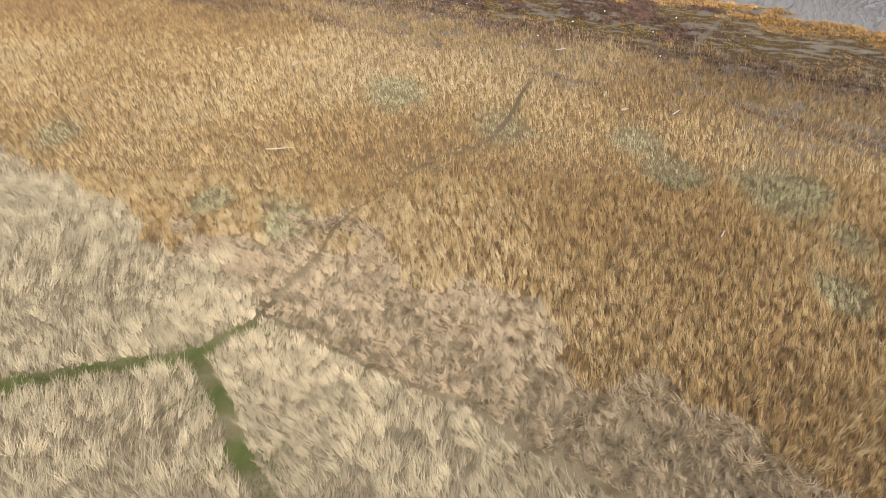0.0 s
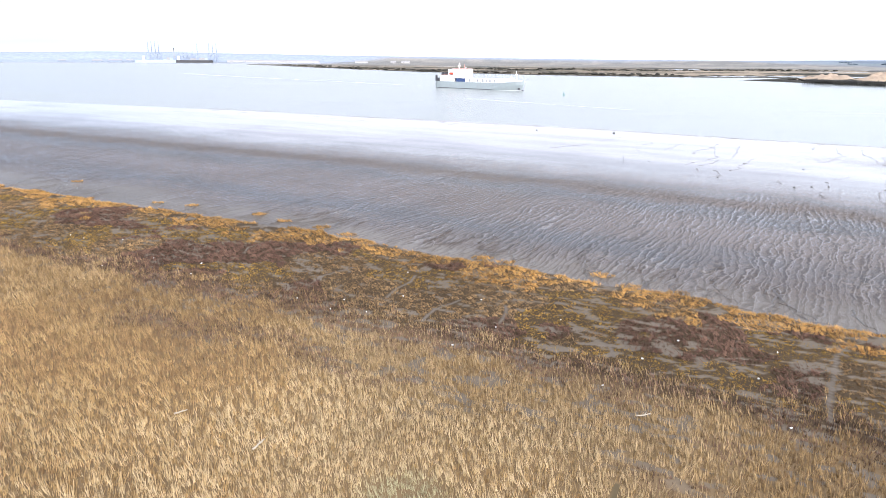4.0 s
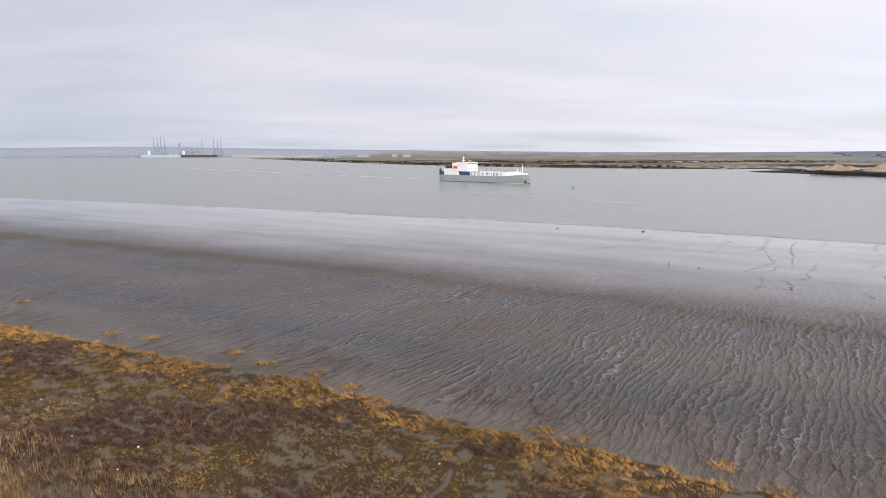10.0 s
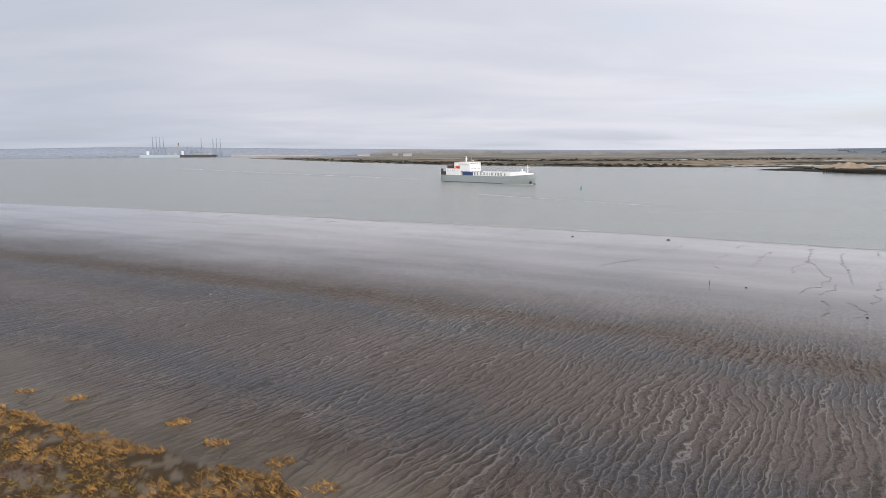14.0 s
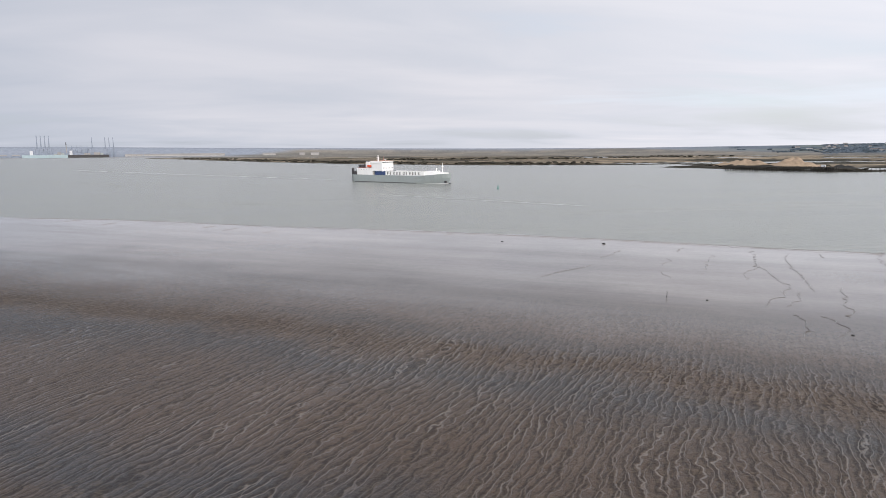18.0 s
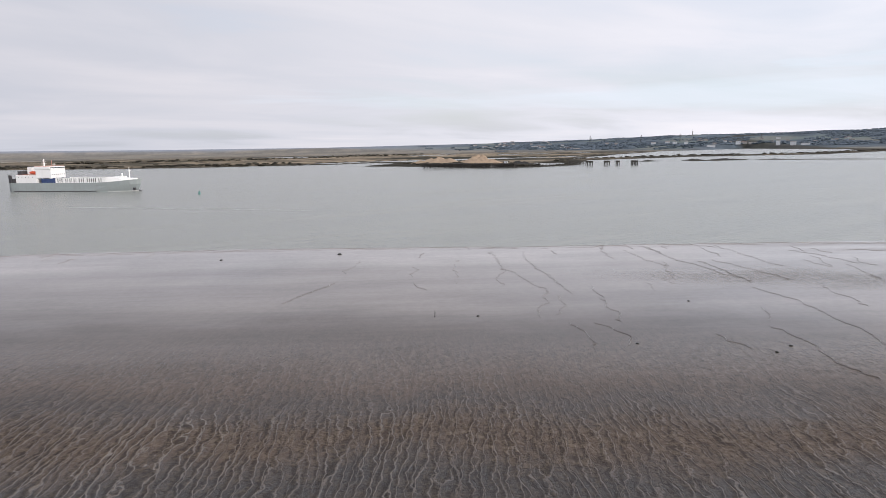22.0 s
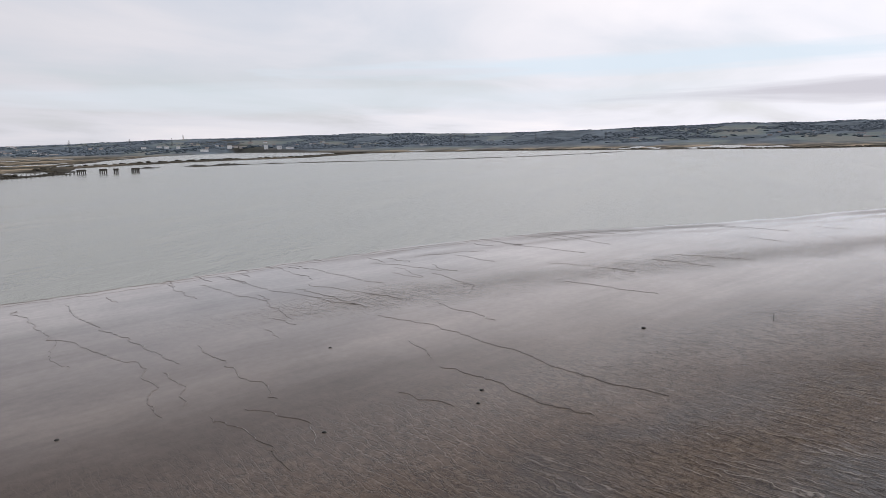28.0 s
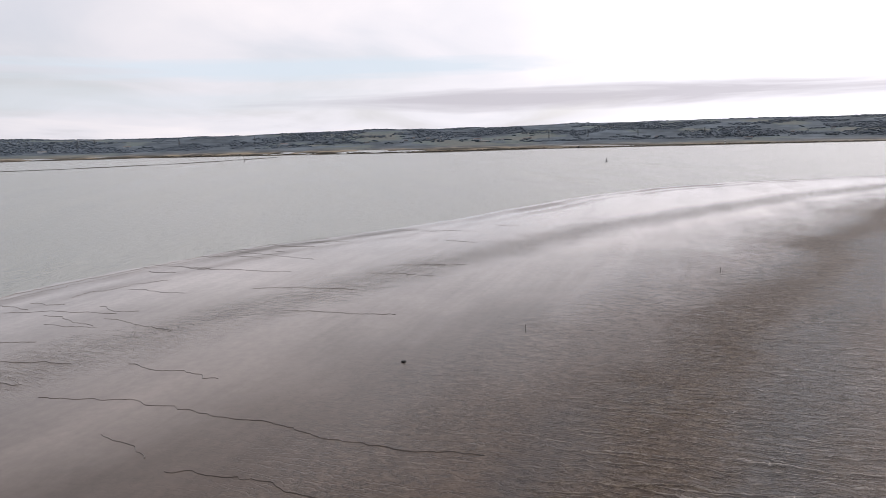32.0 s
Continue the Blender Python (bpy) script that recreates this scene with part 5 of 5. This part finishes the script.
# ---------------------------------------------------------------- mud creeks
CREEKS = [
    [(149.7, 288.6), (137.3, 268.3), (130.1, 251.4), (126, 239), (119.4, 220.6), (110.4, 208.7), (104, 206), (98.2, 197.3)],
    [(156.3, 278.5), (145.1, 261.7), (138.6, 247.4), (132.6, 235.2), (125.0, 217.8), (121.6, 213.4)],
    [(190.5, 258.7), (178.7, 238.0), (174.3, 224.7)],
    [(203.5, 263), (191, 240.0), (184.9, 225), (180.4, 212), (176.6, 199.4)],
    [(222.2, 239.4), (210.6, 220.3), (203.6, 205.6)],
    [(107.0, 189.0), (105.5, 181.0), (100.2, 172.4), (97.6, 169.7)],
    [(148.4, 175), (143.2, 171), (139.3, 168)],
    [(119.6, 166.8), (117.1, 160.8), (115.7, 155.7)],
    [(167.7, 191.6), (161.8, 174.8), (155.4, 164.8), (150, 156), (143, 148), (137, 139.5), (132.5, 132), (129.1, 121.1)],
    [(134.5, 162.7), (131.5, 155.3), (127.1, 149.0), (120.9, 142.0), (117.2, 133.5)],
    [(101.2, 192.4), (97.6, 181.4), (93.6, 174.6), (88.9, 169.6)],
    [(288, 183), (283, 169.5), (272, 151.5)],
    [(237.9, 225.0), (234, 209.5), (229, 193.2)],
    [(252.0, 213.2), (262.6, 204.0), (271.4, 189.7)],
    [(19.1, 88.9), (18.0, 83.8), (15.1, 77.2)],
    [(10.2, 95.7), (7.2, 88.1), (4.6, 81.6), (4.7, 77.2)]]
MUD = painted("dark_drained_mud", (0.185, 0.165, 0.150), 0.2, 1.2, 0.4, dirt=(0.10, 0.08, 0.062))


def smooth_line(pts, step, rng, wander):
    p = np.array(pts, float)
    for _ in range(2):
        q = [p[0]]
        for a, b in zip(p, p[1:]):
            q += [a * 0.75 + b * 0.25, a * 0.25 + b * 0.75]
        p = np.array(q + [p[-1]])
    d = np.concatenate([[0], np.cumsum(np.hypot(*np.diff(p, axis=0).T))])
    t = np.arange(0, d[-1], step)
    x, y = np.interp(t, d, p[:, 0]), np.interp(t, d, p[:, 1])
    s = rng.uniform(0, 100)
    x = x + wander * (fbm(t + s, t * 0 + s, 7, 3, 61) - 0.5)
    y = y + wander * (fbm(t + s, t * 0 - s, 7, 3, 63) - 0.5)
    x = x + 0.7 * wander * (fbm(t + s, t * 0 + s, 2.6, 3, 67) - 0.5)
    y = y + 0.7 * wander * (fbm(t + s, t * 0 - s, 2.6, 3, 69) - 0.5)
    return x, y, t / max(d[-1], 1)


def build_creek(pts, width, rng, mat, name="mud_creek", label="narrow dark drainage creek cut in wet mud", lip=0.07, wander=3.6):
    """A low ragged lip of drained mud that runs along a creek."""
    x, y, f = smooth_line(pts, 0.5, rng, wander)
    if len(x) < 4:
        return
    z = height(x, y)
    dx, dy = np.gradient(x), np.gradient(y)
    n = np.hypot(dx, dy) + 1e-6
    nx, ny = -dy / n, dx / n
    w = width * np.maximum(0.02, 4.6 * fbm(f * len(x) * 0.25, f * 0 + pts[0][0], 3, 3, 65) - 1.7) * np.minimum(1, 6 * np.minimum(f, 1.02 - f) + 0.25)
    rows = []
    for off, up in ((-1.0, -0.02), (-0.35, 1.0), (0.25, 0.6), (1.0, -0.02)):
        rows.append(np.stack([x + nx * w * off, y + ny * w * off, z + (lip * up if up > 0 else up)], 1))
    v = np.stack(rows, 1).reshape(-1, 3)
    m = len(x)
    i = np.arange(m - 1)
    faces = np.concatenate([np.stack([i * 4 + k, i * 4 + k + 1, (i + 1) * 4 + k + 1, (i + 1) * 4 + k], 1) for k in range(3)])
    ob = new(name, raw_mesh(name, v, faces, mat, True))
    tagged(ob, label, "creek", kind="structure")


creek_rng = np.random.default_rng(21)
DAMP = painted("damp_creek_mud", (0.100, 0.080, 0.067), 0.3, 1.2, 0.4, dirt=(0.10, 0.08, 0.062))
for line in CREEKS:
    build_creek(line, 0.11, creek_rng, DAMP)
# dark rills that leave the marsh edge and spread over the first mud
RILL = painted("dark_rill_mud", (0.050, 0.040, 0.032), 0.45, 1.2, 0.4, dirt=(0.10, 0.08, 0.062))
edge_line = np.array(MARSH_EDGE[2:14], float)
for k in range(70):
    a = creek_rng.integers(0, len(edge_line) - 1)
    p = edge_line[a] + (edge_line[a + 1] - edge_line[a]) * creek_rng.random()
    run, turn = creek_rng.uniform(7, 20), radians(creek_rng.normal(24, 14))
    ux, uy = math.sin(turn), math.cos(turn)
    build_creek([(p[0], p[1]), (p[0] + ux * run * 0.4 + creek_rng.normal(0, 1.0), p[1] + uy * run * 0.4), (p[0] + ux * run, p[1] + uy * run)], creek_rng.uniform(0.10, 0.22), creek_rng, RILL, "mud_rill", "dark winding rill in the mud below the marsh", 0.05, 4.5)
# more of the same kind between them, draining towards the river
for k in range(34):
    s, e0 = creek_rng.uniform(-60, 330), creek_rng.uniform(150, 240)
    px, py = -5 + s * 0.85 + e0 * 0.53, 79 - s * 0.53 + e0 * 0.85
    run, tilt = creek_rng.uniform(10, 44), creek_rng.normal(0, 0.12)
    ux, uy = math.sin(radians(32) + tilt), math.cos(radians(32) + tilt)
    build_creek([(px, py), (px + ux * run * 0.5 + creek_rng.normal(0, 1.5), py + uy * run * 0.5), (px + ux * run, py + uy * run)], creek_rng.uniform(0.03, 0.08), creek_rng, MUD if e0 > 185 else DAMP)
# short ragged cuts just above the waterline
edge_pts = np.array(WATER_EDGE[3:14], float)
for k in range(30):
    a = creek_rng.integers(0, len(edge_pts) - 1)
    p = edge_pts[a] + (edge_pts[a + 1] - edge_pts[a]) * creek_rng.random()
    away = creek_rng.uniform(4, 30)
    px, py = p[0] - 0.5 * away, p[1] - 0.86 * away
    turn, run = radians(creek_rng.uniform(18, 48)), creek_rng.uniform(6, 16)
    build_creek([(px, py), (px + 0.5 * run * math.sin(turn), py + 0.6 * run * math.cos(turn)), (px + run * math.sin(turn), py + run * math.cos(turn))], creek_rng.uniform(0.08, 0.2), creek_rng, MUD, lip=0.10)
# the low scarp at the water's edge
build_creek([(-206, 487), (-131, 460), (-60, 418), (0, 391), (40, 369), (105, 333), (165, 290), (225, 254), (273, 224), (337, 167), (370, 116)], 0.11, creek_rng, MUD, "mud_scarp", "thin dark mud scarp along the waterline", 0.10)
build_creek([(-60, 413), (0, 386), (40, 364), (105, 328.5), (165, 285), (225, 249.5), (273, 219), (335, 163), (366, 114)], 0.08, creek_rng, MUD, "mud_scarp", "faint broken mud step above the waterline", 0.06)


FOAM = painted("thin_river_foam", (0.42, 0.44, 0.43), 0.45, 0.05, 0.3, dirt=(0.26, 0.28, 0.27))


def build_wake(pts, width):
    x, y, f = smooth_line(pts, 6.0, creek_rng, 6.0)
    dx, dy = np.gradient(x), np.gradient(y)
    n = np.hypot(dx, dy) + 1e-6
    w = width * (0.2 + fbm(f * 60, f * 0, 3, 2, 67)) * np.minimum(1, 5 * np.minimum(f, 1.02 - f) + 0.1)
    a = np.stack([x - dy / n * w, y + dx / n * w, x * 0 + 0.03], 1)
    b = np.stack([x + dy / n * w, y - dx / n * w, x * 0 + 0.03], 1)
    m = len(x)
    i = np.arange(m - 1)
    ob = new("wake_foam", raw_mesh("wake_foam", np.concatenate([a, b]), np.stack([i, i + 1, m + i + 1, m + i], 1), FOAM))
    tagged(ob, "thin pale streak of foam on the river", "foam", kind="structure")


build_wake([(-620, 1620), (-430, 1390), (-165, 1110), (-20, 960)], 3.0)
build_wake([(20, 655), (60, 612), (98, 566), (162, 495)], 1.2)


# ---------------------------------------------------------------- driftwood, litter, stones
def build_drift(x0, y0, x1, y1, r, seed):
    rng = random.Random(seed)
    L = math.hypot(x1 - x0, y1 - y0)
    bm = B()
    rings = []
    for k in range(7):
        f = k / 6
        rr = r * (1 - 0.5 * f) * rng.uniform(0.85, 1.15)
        oy, oz = rng.uniform(-0.04, 0.04) * L * 0.5, rng.uniform(0, 0.08)
        rings.append([(f * L, oy + rr * math.cos(a), oz + rr * math.sin(a)) for a in np.linspace(0, 6.283, 8)[:-1]])
    loft(bm, rings)
    rod(bm, (L * 0.6, 0, 0.05), (L * 0.75, L * 0.14, 0.2), r * 0.5, r * 0.2, 6)
    mx, my = (x0 + x1) / 2, (y0 + y1) / 2
    return lone("driftwood", bm, DRIFT, pose(x0, y0, ground_at(mx, my) + 0.75, 0, 0, math.degrees(math.atan2(y1 - y0, x1 - x0))), "bleached driftwood branch lying on flattened reeds", "driftwood", "driftwood on the marsh", True)


for k, (x0, y0, x1, y1, r) in enumerate(((-10.3, -30.9, -7.0, -30.5, 0.10), (-12.0, -3.6, -11.4, -1.6, 0.13), (37.2, -48.8, 37.8, -47.8, 0.09), (40.0, -20.7, 41.2, -19.5, 0.12), (33.6, -19.5, 34.6, -19.0, 0.12), (32.2, -14.9, 32.8, -13.4, 0.10),
                                       (-22.4, 3.4, -21.3, 4.3, 0.10), (27.9, 3.6, 29.6, 4.0, 0.10))):
    build_drift(x0, y0, x1, y1, r, k)


def build_litter(x, y, seed):
    rng = random.Random(seed)
    l, r = rng.uniform(0.2, 0.35), rng.uniform(0.07, 0.12)
    bm = B()
    loft(bm, [[(px, rr * math.cos(a), r + rr * math.sin(a)) for a in np.linspace(0, 6.283, 9)[:-1]] for px, rr in ((0, r * 0.8), (0.05, r), (l * 0.7, r), (l * 0.85, r * 0.45), (l, r * 0.4))])
    lone("plastic_bottle", bm, LITTER, pose(x, y, ground_at(x, y) + 0.12, 0, rng.uniform(-20, 20), rng.uniform(0, 360)), "white plastic bottle washed up on the marsh", "litter", "washed-up litter", True)


for k, (x, y) in enumerate(((-43.1, 40.9), (-49.6, 65.5), (-39.2, 62.1), (-38.8, 55.8), (-17.1, 42.9), (-9.4, 42.5), (-10.8, 37.8), (-70.9, 80.8), (-74.8, 83.2), (-57.2, 60.4), (-5.1, 36.5), (-61.8, 79.9), (0.3, 57.3), (0.2, 44.3), (13.0, 42.6), (24.6, 33.9), (14.7, 30.6),
                            (46, 14), (52, 22), (40, 26), (33, 20), (61, 12), (26, 12), (8, 24), (44, 2))):
    build_litter(x, y, k)


def build_stone(x, y, r, seed):
    bm = B()
    bmesh.ops.create_icosphere(bm, subdivisions=2, radius=r)
    for v in bm.verts:
        v.co *= 1 + 0.35 * noise.noise(v.co / r * 1.3 + Vector((seed, 0, 0)))
        v.co.z *= 0.55
    lone("stone", bm, STONE, pose(x, y, ground_at(x, y) + 0.1 * r), "dark weed-covered stone on the wet mud", "stone", "stones on the mud", True)


for k, (x, y, r) in enumerate(((100.2, 316.1, 0.8), (101, 171, 0.35), (124, 153, 0.4), (118, 152, 0.35), (88, 208, 0.35), (60, 330, 0.6), (171, 128, 0.5), (140, 190, 0.35))):
    build_stone(x, y, r, k)
for x, y, h in ((79.2, 213, 1.6), (184.3, 99.7, 1.8), (232, 24, 1.6)):
    bm = rod(B(), (0, 0, -0.3), (0.12, 0.05, h), 0.09, 0.06, 7)
    lone("mud_stake", bm, TIMBER, pose(x, y, ground_at(x, y)), "thin dark stake standing in the mud", "stake", "stakes in the mud")
